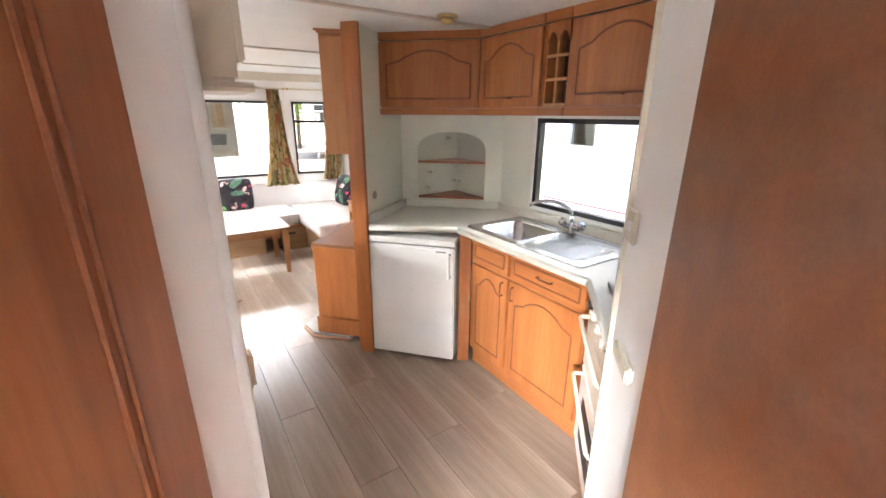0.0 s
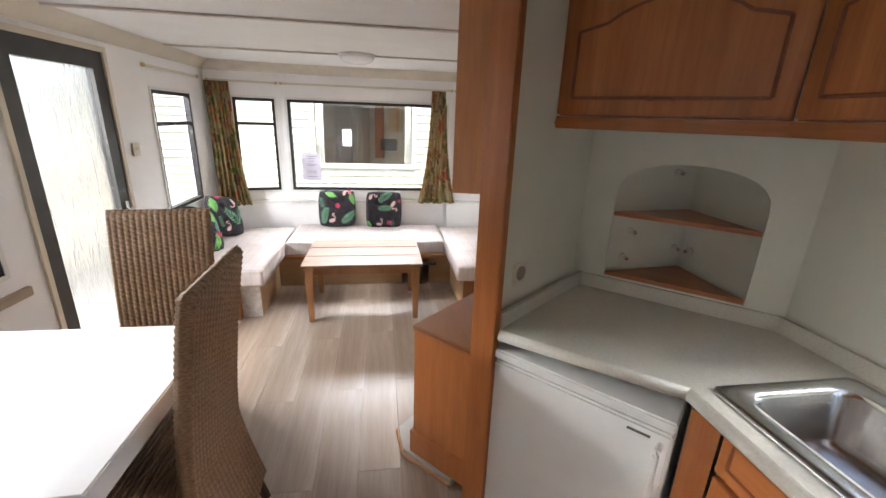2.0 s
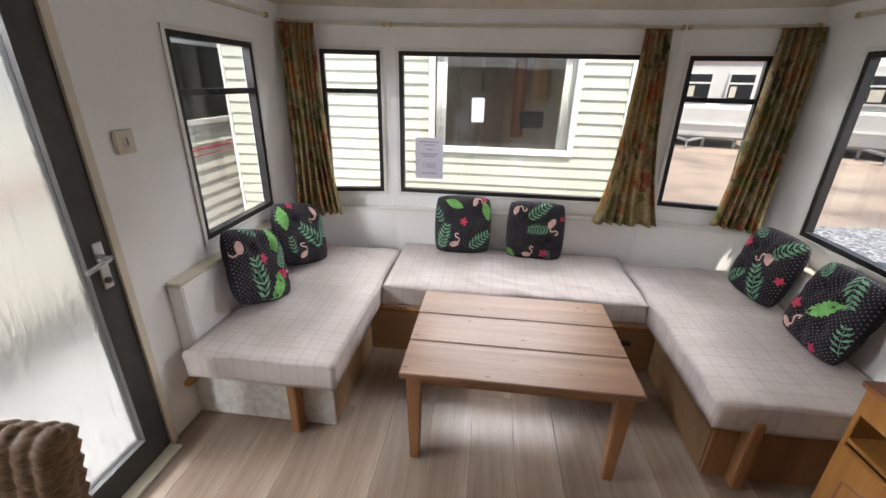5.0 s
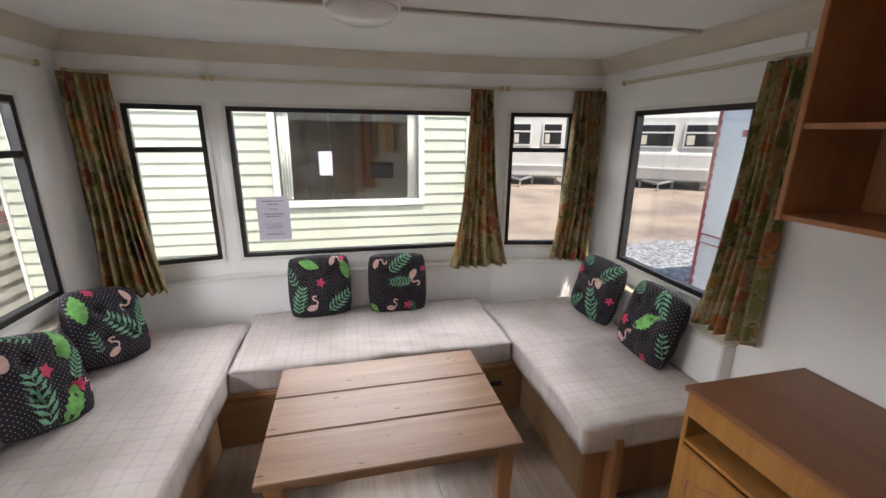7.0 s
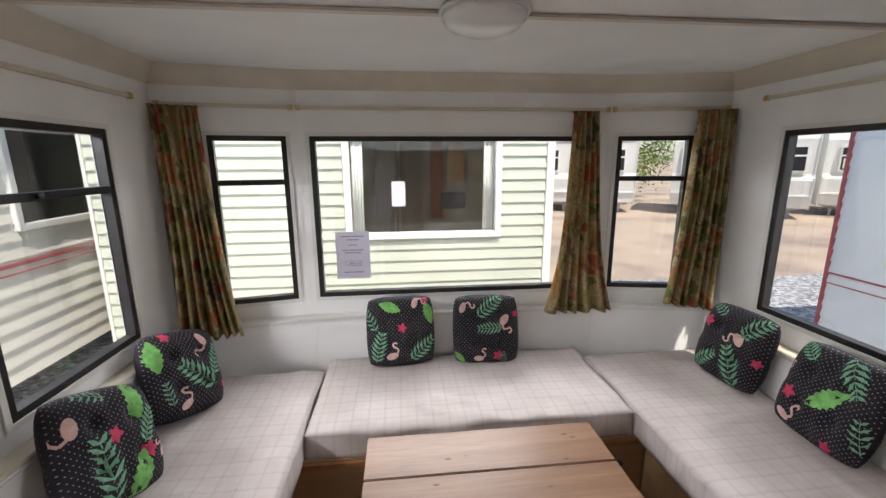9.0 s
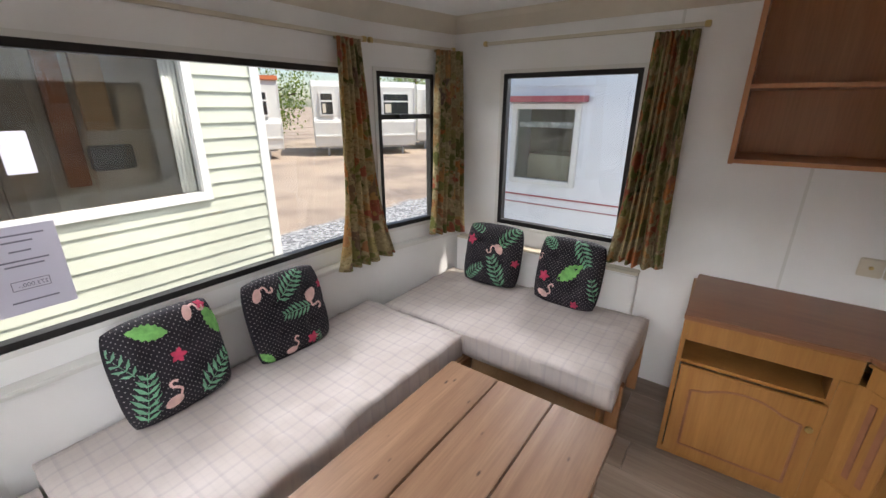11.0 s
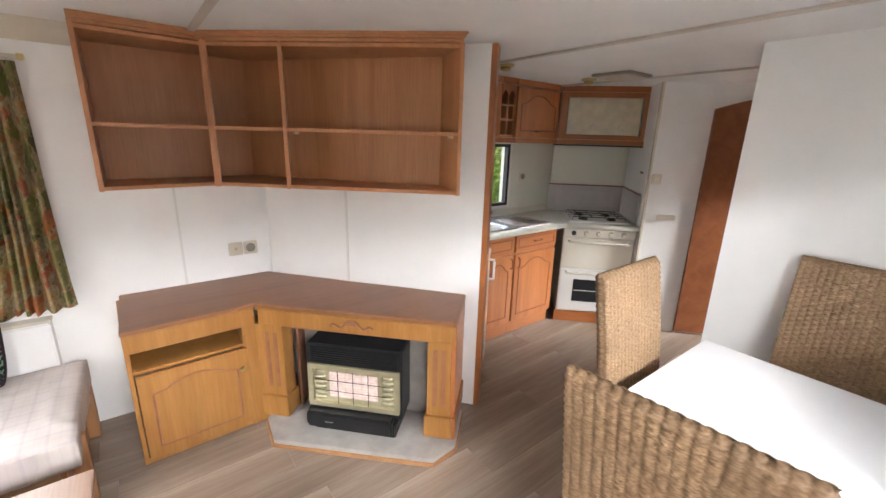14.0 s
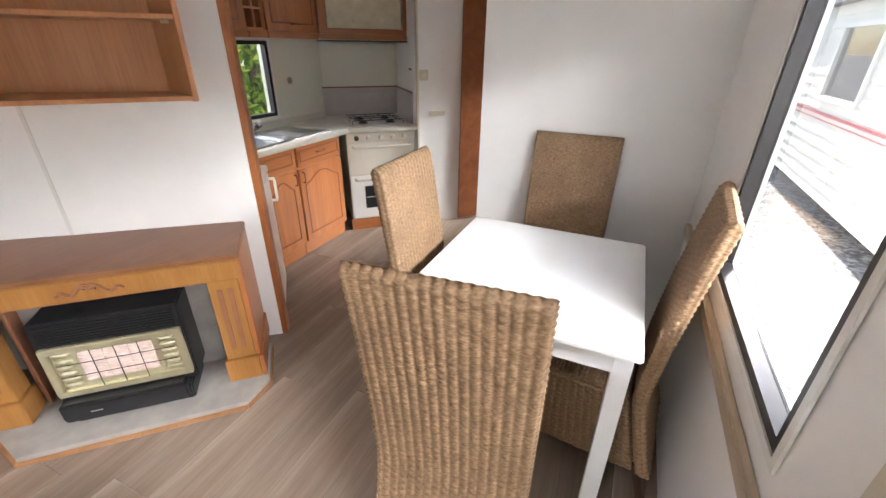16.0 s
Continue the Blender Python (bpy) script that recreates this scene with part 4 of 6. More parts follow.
# ---- ceiling lamp ----
lamp = thing("ceiling_lamp", "round frosted white ceiling lamp", "lamp", pose(-0.06, 6.57, H))
bm = bmesh.new()
lathe(bm, [(0.135, -0.001), (0.14, -0.012), (0.135, -0.018), (0.10, -0.019)], 32)
part("base", bm, WHITEPL, lamp, smooth=True)
bm = bmesh.new()
lathe(bm, [(0.130, -0.018), (0.128, -0.032), (0.11, -0.052), (0.07, -0.068), (0.02, -0.074)], 32)
part("shade", bm, plain("frosted_glass_shade", (0.82, 0.82, 0.82), 0.25, 0.02, 4), lamp, "frosted bowl shade", smooth=True)

# ---- fireplace unit ----
F0, F1 = Vector((0.243, 4.632)), Vector((1.0, 5.35))
FL = (F1 - F0).length
fire = thing("fireplace_surround", "honey oak fireplace surround with a brown top and side cabinet", "fireplace")
bm = bmesh.new()
TOP = [(1.497, 5.90), (0.965, 5.90), (1.0, 5.35), (0.24, 4.629), (0.505, 4.345), (1.05, 4.80), (1.16, 4.88), (1.497, 5.15)]
prism(bm, TOP, 0.678, 0.70)
part("mantel_top", bm, TOPWOOD, fire, "brown veneered mantel top", bevel=0.004)
fn = Vector((-(F1 - F0).y, (F1 - F0).x)).normalized()  # towards the room
fu = (F1 - F0).normalized()
FW = pose(F0.x, F0.y, 0, 0, 0, math.degrees(math.atan2(fu.y, fu.x)))  # x along the front, y into the room


def fslab(name, u0, u1, v0, v1, z0, z1, material, label="", parent=None, bevel=0.003):
    return slab(name, u0, u1, v0, v1, z0, z1, material, parent or fire, label, bevel, m=FW)


fslab("apron", 0.0, FL - 0.01, -0.03, -0.004, 0.585, 0.677, OAK)
fslab("under_rail", 0.13, FL - 0.14, -0.06, -0.034, 0.565, 0.60, OAK_DK, "dark brown rail")
fslab("edge_bead", 0.0, FL, -0.006, 0.004, 0.664, 0.677, OAK)
for u0, u1 in ((0.015, 0.135), (FL - 0.135, FL - 0.004)):
    p = fslab("pillar", u0, u1, -0.11, -0.012, 0.165, 0.584, OAK)
    for q in (0.32, 0.66):
        uc = u0 + (u1 - u0) * q
        fslab("fluting", uc - 0.011, uc + 0.011, -0.013, -0.009, 0.22, 0.54, OAK_DK, "stained flute")
    fslab("plinth", u0 - 0.011, u1 + 0.012, -0.12, 0.002, 0.042, 0.164, OAK)
fslab("return_panel", -0.006, 0.0135, -0.37, -0.012, 0.165, 0.677, CHERRY, "brown end panel")
fslab("return_plinth", -0.016, 0.002, -0.37, -0.0, 0.042, 0.164, CHERRY, "brown plinth board")
fslab("back_board", 0.10, FL - 0.10, -0.20, -0.185, 0.042, 0.66, MARBLE, "pale stone-effect back board")
for u0 in (0.135, FL - 0.168):
    fslab("inner_cheek", u0, u0 + 0.013, -0.185, -0.112, 0.042, 0.584, OAK_DK)
bm = bmesh.new()
prism(bm, [(1.002, 5.42), (1.004, 5.35), (0.992, 5.325), (1.12, 5.30), (1.12, 5.42)], 0.0, 0.584)
part("corner_post", bm, OAK, fire)
# carved ornament
bm = bmesh.new()
uc = FL * 0.5
for sd in (-1, 1):
    tube(bm, [(uc + sd * (0.005 + 0.105 * s), 0.001, 0.640 - 0.026 * s + 0.012 * math.sin(s * 9)) for s in [i / 10 for i in range(11)]], 0.007, 6)
    tube(bm, [(uc + sd * (0.012 + 0.014 * math.cos(k)), 0.001, 0.643 + 0.012 * math.sin(k)) for k in [i * 0.6 for i in range(10)]], 0.005, 6)
part("carved_ornament", bm, OAK_DK, fire, "carved scroll ornament", m=FW)
# hearth slab
hearth = thing("hearth", "pale stone hearth slab with a wooden edge", "hearth")
bm = bmesh.new()
HP = [(-0.025, -0.25), (-0.025, 0.03), (0.065, 0.15), (FL - 0.16, 0.175), (FL - 0.03, 0.02), (FL - 0.03, -0.25)]
prism(bm, HP, 0.004, 0.041)
part("slab", bm, MARBLE, hearth, bevel=0.003, m=FW)
bm = bmesh.new()
for (x0, y0), (x1, y1) in zip(HP[:5], HP[1:5]):
    rod(bm, (x0, y0 + 0.004, 0.012), (x1, y1 + 0.004, 0.012), 0.011, seg=8)
part("edge_strip", bm, PINE_Z, hearth, m=FW)
# side cabinet: front plane faces -x
CB = face((0.985, 5.885), (1.005, 5.36))
slab("cabinet_end", -0.012, 0.006, -0.0, 0.50, 0.0, 0.677, OAK, fire, m=CB, bevel=0.002)
slab("cabinet_apron", 0.006, 0.53, -0.006, 0.014, 0.585, 0.677, OAK, fire, m=CB, bevel=0.003)
slab("cabinet_floor", 0.006, 0.53, 0.0, 0.48, 0.478, 0.492, OAK, fire, m=CB)
slab("cabinet_back", 0.006, 0.53, 0.30, 0.312, 0.492, 0.60, OAK_DK, fire, m=CB)
slab("cabinet_stile", 0.482, 0.53, -0.004, 0.02, 0.03, 0.584, OAK, fire, m=CB)
slab("cabinet_kick", 0.006, 0.53, 0.004, 0.022, 0.0, 0.03, OAK, fire, m=CB)
d = panel_door(fire, "cabinet_door", 0.47, 0.44, CB @ pose(0.009, 0.0, 0.034), OAK, OAK_DK, 0.05)
bm = bmesh.new()
rod(bm, (0.435, -0.02, 0.335), (0.435, -0.032, 0.335), 0.008)
rod(bm, (0.435, -0.032, 0.335), (0.435, -0.038, 0.335), 0.012)
part("knob", bm, BRASS, d, "small brass knob")

# gas heater
heater = thing("gas_heater", "black gas heater with a pale gold grille", "heater")
HM = FW @ pose(FL * 0.5 - 0.005, -0.085, 0.042) @ Matrix.Diagonal((1.09, 1, 1, 1))
bm = bmesh.new()
box(bm, -0.235, 0.235, -0.08, 0.085, 0.075, 0.47)
box(bm, -0.215, 0.19, -0.08, 0.135, 0.0, 0.075)
part("body", bm, BLACKMETAL, heater, m=HM, bevel=0.006)
slab("control_panel", -0.20, 0.225, 0.086, 0.15, 0.012, 0.105, BLACKMETAL, heater, m=HM, bevel=0.012)
for k in range(7):
    slab("louvre", -0.215, 0.215, 0.086, 0.097, 0.37 + k * 0.0125, 0.3765 + k * 0.0125, BLACKMETAL, heater, m=HM, bevel=0.002)
bm = bmesh.new()
for q in ((-0.225, 0.225, 0.335, 0.36), (-0.225, 0.225, 0.115, 0.142), (-0.225, -0.20, 0.142, 0.335), (0.20, 0.225, 0.142, 0.335)):
    box(bm, q[0], q[1], 0.086, 0.105, q[2], q[3])
part("grille_frame", bm, CHAMPAGNE, heater, "pale gold frame", m=HM, bevel=0.003)
slab("reflector", -0.20, 0.20, 0.086, 0.089, 0.142, 0.335, CHAMPAGNE, heater, m=HM)
for sd in (-1, 1):
    for k in range(6):
        z = 0.155 + k * 0.03
        bm = bmesh.new()
        lathe(bm, [(0.001, -0.03), (0.012, -0.02), (0.014, 0.0), (0.012, 0.02), (0.001, 0.03)], 10, pose(sd * 0.168, 0.09, z + 0.012, 0, 90, 0))
        part("reflector_rib", bm, CHAMPAGNE, heater, m=HM, smooth=True)
for k in range(3):
    slab("burner", -0.118 + k * 0.08, -0.042 + k * 0.08, 0.0895, 0.097, 0.175, 0.32, CERAMIC, heater, "pale ceramic burner plate", m=HM, bevel=0.002)
for a, b in (((-0.19, 0.215), (0.19, 0.215)), ((-0.19, 0.275), (0.19, 0.275)), ((-0.075, 0.145), (-0.075, 0.332)), ((0.0, 0.145), (0.0, 0.332)), ((0.075, 0.145), (0.075, 0.332))):
    bm = bmesh.new()
    tube(bm, [(a[0], 0.104, a[1]), (b[0], 0.104, b[1])], 0.0016, 5)
    part("guard_wire", bm, BLACKMETAL, heater, m=HM)
for k in range(9):
    slab("burner_ridge", -0.119, 0.119, 0.0972, 0.0995, 0.182 + k * 0.015, 0.188 + k * 0.015, CERAMIC, heater, m=HM)
bm = bmesh.new()
box(bm, 0.09, 0.13, 0.15, 0.1515, 0.055, 0.062)
part("badge", bm, SILVER, heater, m=HM)
bm = bmesh.new()
tube(bm, [(0.20, 0.03, 0.06), (0.25, 0.05, 0.05), (0.255, 0.07, 0.02), (0.24, 0.10, 0.012)], 0.008, 6)
part("gas_hose", bm, BLACKMETAL, heater, m=HM)

# double socket on the east wall


def socket_plate(m, n=2, label="cream double wall socket"):
    s = thing("wall_socket", label, "socket", m)
    for k in range(n):
        bm = bmesh.new()
        box(bm, k * 0.082, k * 0.082 + 0.078, 0.0, 0.010, 0, 0.08)
        p = part("plate", bm, CREAMPL, s, bevel=0.004)
        bm = bmesh.new()
        if k == 0:
            lathe(bm, [(0.026, 0.0), (0.026, 0.003), (0.021, 0.003), (0.019, 0.0015)], 18, pose(0.039, 0.010, 0.04, -90))
        else:
            lathe(bm, [(0.008, 0.0), (0.008, 0.004), (0.004, 0.005)], 14, pose(0.121, 0.010, 0.04, -90))
        part("socket_ring", bm, plain("socket_grey", (0.28, 0.25, 0.2), 0.5) if k == 0 else BRASS, p)
    return s


socket_plate(pose(1.499, 5.20, 0.83, 0, 0, 90), 2, "cream double wall socket above the cabinet")

# ---- open wall shelf unit ----
shelf = thing("wall_shelf_unit", "open orange-brown wall shelf unit with cornice, empty", "shelf unit")
S0, S1, S2 = Vector((1.165, 5.88)), Vector((1.19, 5.42)), Vector((0.375, 4.537))
B0, B1, B2 = Vector((1.497, 5.88)), Vector((1.497, 5.17)), Vector((0.61, 4.46))
z0, z1 = 1.285, 1.945
for zz, nm in ((z0, "bottom_board"), (1.555, "shelf_board"), (z1 - 0.02, "top_board")):
    bm = bmesh.new()
    prism(bm, [tuple(v) for v in (S0, S1, S2, B2 + Vector((0, 0.0)), B1, B0)], zz, zz + 0.016)
    part(nm, bm, SHELFWOOD, shelf, bevel=0.002)
bm = bmesh.new()
off = Vector((-0.62, 0.78)) * 0.008
prism(bm, [tuple(B1 + Vector((-0.004, -0.002)) + off), tuple(B2 + off), tuple(B2 + off * 2.2), tuple(B1 + off * 2.2)], z0 + 0.017, z1 - 0.021)
part("back_board", bm, SHELFWOOD, shelf)
slab("back_board", 1.484, 1.496, 5.13, 5.87, z0 + 0.017, z1 - 0.021, SHELFWOOD, shelf)


def upright(a, b, w=0.018):
    d = (b - a).normalized()
    n = Vector((-d.y, d.x)) * w / 2
    bm = bmesh.new()
    prism(bm, [tuple(a + n), tuple(b + n), tuple(b - n), tuple(a - n)], z0 - 0.003, z1)
    part("upright", bm, SHELFWOOD, shelf, bevel=0.002)


upright(S0 + Vector((0, -0.009)) - Vector((0.006, 0)), B0 + Vector((0, -0.009)))
upright(S1 + Vector((-0.012, 0.0)), S1 + Vector((0.16, -0.03)), 0.03)
Q = S1.lerp(S2, 0.31)
upright(Q + Vector((-0.004, 0.004)), Q + (B2 - S2) * 0.92)
upright(S2 + Vector((-0.003, 0.003)), B2 + off * 2)
for k, (dz, out) in enumerate(((0.0, 0.004), (0.016, 0.012), (0.028, 0.024))):
    bm = bmesh.new()
    o1 = Vector((-1, 0)) * out
    o2 = Vector((-0.735, 0.678)) * out
    prism(bm, [tuple(S0 + o1), tuple(S1 + (o1 + o2) * 0.6), tuple(S2 + o2 + Vector((-0.68, -0.73)) * out), tuple(B2 + Vector((-0.5, -0.6)) * out), tuple(B1), tuple(B0)], z1 + dz, z1 + dz + (0.015 if k < 2 else 0.0115))
    part("cornice", bm, SHELFWOOD, shelf, bevel=0.003)
for uq in (0.345, 0.97):
    p = S1.lerp(S2, uq)
    bm = bmesh.new()
    box(bm, p.x + 0.03, p.x + 0.05, p.y - 0.03, p.y - 0.012, 1.543, 1.554)
    part("shelf_clip", bm, CREAMPL, shelf)

# ---- kitchen ----
# fridge
fridge = thing("fridge", "white under-counter fridge with bar handle", "fridge", face((0.48, 4.237), (0.855, 3.83)))
slab("body", 0.0, 0.553, 0.045, 0.50, 0.012, 0.78, WHITEPL, fridge, bevel=0.006)
dr = slab("door", 0.0, 0.553, 0.0, 0.042, 0.02, 0.772, WHITEPL, fridge, bevel=0.008)
slab("top", -0.002, 0.555, -0.004, 0.50, 0.781, 0.816, WHITEPL, fridge, bevel=0.006)
bm = bmesh.new()
tube(bm, [(0.525, 0.0, 0.735), (0.525, -0.03, 0.735), (0.525, -0.032, 0.72), (0.525, -0.032, 0.61), (0.525, -0.03, 0.595), (0.525, 0.0, 0.595)], 0.009)
part("handle", bm, WHITEPL, dr, "white bar handle")
slab("badge", 0.44, 0.50, -0.0015, 0.0005, 0.742, 0.75, SILVER, dr)
for fx in (0.05, 0.50):
    bm = bmesh.new()
    rod(bm, (fx, 0.06, 0), (fx, 0.06, 0.013), 0.02)
    part("foot", bm, BLACKMETAL, fridge)

# worktop in butted sheets round the sink bowl
top = thing("worktop", "cream speckled laminate worktop", "worktop")
WT0, WT1 = 0.848, 0.885
BX0, BX1, BY0, BY1 = 1.03, 1.345, 3.49, 3.83
for pts in ([(0.495, 4.225), (0.915, 3.88), (1.455, 3.88), (1.455, 4.14), (0.94, 4.61)],
            [(0.915, 3.88), (0.915, 3.83), (1.455, 3.83), (1.455, 3.88)],
            [(0.915, BY1), (0.915, BY0), (BX0, BY0), (BX0, BY1)], [(BX1, BY1), (BX1, BY0), (1.455, BY0), (1.455, BY1)],
            [(0.915, BY0), (0.905, 2.93), (1.455, 2.93), (1.455, BY0)], [(0.905, 2.93), (0.49, 2.515), (0.955, 2.03), (1.455, 2.53), (1.455, 2.93)]):
    bm = bmesh.new()
    prism(bm, pts, WT0, WT1)
    part("sheet", bm, LAMINATE, top)
bm = bmesh.new()
for a, b in (((0.495, 4.225), (0.915, 3.88)), ((0.915, 3.88), (0.905, 2.93)), ((0.905, 2.93), (0.49, 2.515))):
    rod(bm, (*a, (WT0 + WT1) / 2), (*b, (WT0 + WT1) / 2), 0.0188, seg=12)
part("rounded_edge", bm, LAMINATE, top, smooth=True)
up = bmesh.new()
for a, b in (((0.495, 4.245), (0.95, 4.61)), ((0.94, 4.61), (1.45, 4.14)), ((1.45, 4.14), (1.45, 2.53))):
    d = (Vector(b) - Vector(a)).normalized()
    n = Vector((d.y, -d.x)) * 0.014
    prism(up, [a, b, tuple(Vector(b) + n), tuple(Vector(a) + n)], WT1 + 0.001, WT1 + 0.055)
part("upstand", up, LAMINATE, top, "low upstand")

# sink
sink = thing("sink", "stainless steel sink with ribbed drainer", "sink")


def rrect(x0, x1, y0, y1, r, n=5):
    pts = []
    for cx, cy, a in ((x1 - r, y1 - r, 0), (x0 + r, y1 - r, 90), (x0 + r, y0 + r, 180), (x1 - r, y0 + r, 270)):
        pts += [(cx + r * math.cos(radians(a + 90 * i / n)), cy + r * math.sin(radians(a + 90 * i / n))) for i in range(n + 1)]
    return pts


def ringed(bm, rings, close=True):
    vr = [[bm.verts.new(p) for p in r] for r in rings]
    for a, b in zip(vr, vr[1:]):
        for k in range(len(a)):
            j = (k + 1) % len(a)
            bm.faces.new((a[k], a[j], b[j], b[k]))
    if close:
        bm.faces.new(vr[-1])


ZS = WT1 + 0.003
bm = bmesh.new()
lv = [(rrect(0.965, 1.405, 3.455, 3.875, 0.02), WT1), (rrect(0.967, 1.403, 3.457, 3.873, 0.02), ZS + 0.004), (rrect(0.985, 1.385, 3.475, 3.855, 0.03), ZS + 0.004),
      (rrect(BX0 - 0.012, BX1 + 0.012, BY0 - 0.008, BY1 + 0.008, 0.06), ZS), (rrect(BX0 + 0.004, BX1 - 0.004, BY0 + 0.004, BY1 - 0.004, 0.06), ZS - 0.015),
      (rrect(BX0 + 0.02, BX1 - 0.02, BY0 + 0.02, BY1 - 0.02, 0.055), ZS - 0.13), (rrect(BX0 + 0.045, BX1 - 0.045, BY0 + 0.045, BY1 - 0.045, 0.04), ZS - 0.15)]
ringed(bm, [[(x, y, z) for x, y in r] for r, z in lv])
part("bowl", bm, SILVER, sink, "deep rounded bowl", smooth=True)
bm = bmesh.new()
lv = [(rrect(0.965, 1.405, 3.03, 3.452, 0.02), WT1), (rrect(0.967, 1.403, 3.032, 3.452, 0.02), ZS + 0.004), (rrect(0.985, 1.385, 3.05, 3.452, 0.03), ZS + 0.004), (rrect(1.0, 1.37, 3.065, 3.45, 0.03), ZS)]
ringed(bm, [[(x, y, z) for x, y in r] for r, z in lv])
part("drainer", bm, SILVER, sink)
for k in range(11):
    bm = bmesh.new()
    x = 1.03 + k * 0.026
    rod(bm, (x, 3.09, ZS - 0.001), (x, 3.40 - 0.006 * abs(k - 5), ZS - 0.001), 0.005, seg=8)
    part("drainer_rib", bm, SILVER, sink, smooth=True)
bm = bmesh.new()
lathe(bm, [(0.03, 0.0), (0.03, 0.004), (0.02, 0.002), (0.012, 0.0)], 18, pose(1.19, 3.66, ZS - 0.151))
part("plug_hole", bm, CHROME, sink)
tap = thing("mixer_tap", "chrome kitchen mixer tap with two handles", "tap", pose(1.375, 3.43, ZS + 0.003))
bm = bmesh.new()
lathe(bm, [(0.03, 0), (0.028, 0.01), (0.018, 0.015), (0.017, 0.06), (0.012, 0.07)], 16)
tube(bm, [(0, -0.055, 0.035), (0, 0.055, 0.035)], 0.016)
part("body", bm, CHROME, tap, smooth=True)
bm = bmesh.new()
tube(bm, [(0, 0, 0.05), (-0.005, 0.0, 0.10)] + [(-0.085 * (1 - math.cos(a)) - 0.005, 0.10 * (1 - math.cos(a)), 0.10 + 0.075 * math.sin(a)) for a in [i * 0.28 for i in range(1, 10)]], 0.010, 10)
part("spout", bm, CHROME, tap, smooth=True)
for sd in (-1, 1):
    bm = bmesh.new()
    lathe(bm, [(0.012, 0.0), (0.022, 0.006), (0.026, 0.02), (0.022, 0.035), (0.01, 0.04)], 8, pose(0, sd * 0.05, 0.042, sd * -60))
    part("handle", bm, CHROME, tap)

# sink cabinets
for y0, y1, side_h in ((3.80, 3.47, 1), (3.468, 2.97, -1)):
    w = y0 - y1
    cab = thing("base_cabinet", "cherry wood base cabinet with a drawer and an arched door", "cabinet", face((0.955, y0), (0.955, y1)), group="kitchen base cabinets")
    slab("body", 0, w, 0.021, 0.47, 0.10, 0.70, CHERRY, cab)
    slab("rail", 0, w, 0.021, 0.045, 0.70, 0.846, CHERRY_H, cab)
    slab("plinth", 0, w, 0.035, 0.055, 0.0, 0.099, CHERRY_H, cab)
    d = panel_door(cab, "drawer_front", w - 0.01, 0.145, pose(0.005, 0.02, 0.695), CHERRY_H, CHERRY_DK, 0.0, (w / 2, 0.075, 0.09, True) if w > 0.4 else None, inset=0.035)
    panel_door(cab, "door", w - 0.01, 0.565, pose(0.005, 0.02, 0.115), CHERRY, CHERRY_DK, 0.07, (w - 0.045 if side_h > 0 else 0.035, 0.50, 0.075, False))
slab_f = thing("filler_panel", "cherry wood filler strip beside the fridge", "cabinet", face((0.90, 3.845), (0.955, 3.80)))
slab("panel", 0, 0.07, 0, 0.02, 0, 0.846, CHERRY, slab_f)

# cooker
CK = face((0.925, 2.935), (0.505, 2.515))
cw = math.hypot(0.42, 0.42)
cook = thing("cooker", "cream built-in gas cooker with grill and oven", "cooker", CK)
CRM = plain("cream_enamel", (0.68, 0.64, 0.54), 0.25, 0.04, 6)
slab("body", 0.01, cw - 0.01, 0.022, 0.46, 0.10, 0.846, CRM, cook)
slab("control_panel", 0.01, cw - 0.01, 0.0, 0.021, 0.77, 0.842, CRM, cook, bevel=0.004)
for k in range(5):
    bm = bmesh.new()
    lathe(bm, [(0.02, 0.0), (0.019, 0.014), (0.015, 0.022), (0.006, 0.023)], 16, pose(0.09 + k * 0.10, 0.0, 0.805, 90))
    part("knob", bm, CRM if k else BLACKMETAL, cook)
g = slab("grill_door", 0.015, cw - 0.015, 0.0, 0.021, 0.50, 0.765, CRM, cook, bevel=0.006)
slab("inset_panel", 0.06, cw - 0.06, -0.004, 0.001, 0.53, 0.70, CRM, g, bevel=0.003)
o = slab("oven_door", 0.015, cw - 0.015, 0.0, 0.021, 0.115, 0.493, WHITEPL, cook, bevel=0.006)
slab("oven_window", 0.13, cw - 0.13, -0.003, 0.001, 0.20, 0.40, BLACKMETAL, o, "dark oven glass", bevel=0.002)
slab("rack_bar", 0.14, cw - 0.14, -0.005, -0.0032, 0.298, 0.304, WHITEPL, o)
for zz, pr in ((0.735, g), (0.465, o)):
    bm = bmesh.new()
    tube(bm, [(0.06, 0, zz), (0.06, -0.035, zz), (0.075, -0.042, zz), (cw - 0.075, -0.042, zz), (cw - 0.06, -0.035, zz), (cw - 0.06, 0, zz)], 0.009)
    part("handle", bm, CRM, pr, "cream bar handle", smooth=True)
slab("plinth", 0, cw, 0.02, 0.04, 0, 0.098, CHERRY_H, cook)
hob = thing("gas_hob", "white gas hob with black pan supports", "hob", CK @ pose(0, 0, WT1 + 0.001))
slab("plate", 0.05, cw - 0.05, 0.045, 0.47, 0.0, 0.012, WHITEPL, hob, bevel=0.006)
for bx in (0.18, cw - 0.18):
    for by in (0.15, 0.36):
        bm = bmesh.new()
        lathe(bm, [(0.04, 0.012), (0.038, 0.022), (0.026, 0.024), (0.024, 0.03), (0.004, 0.031)], 16, pose(bx, by, 0))
        part("burner", bm, BLACKMETAL, hob)
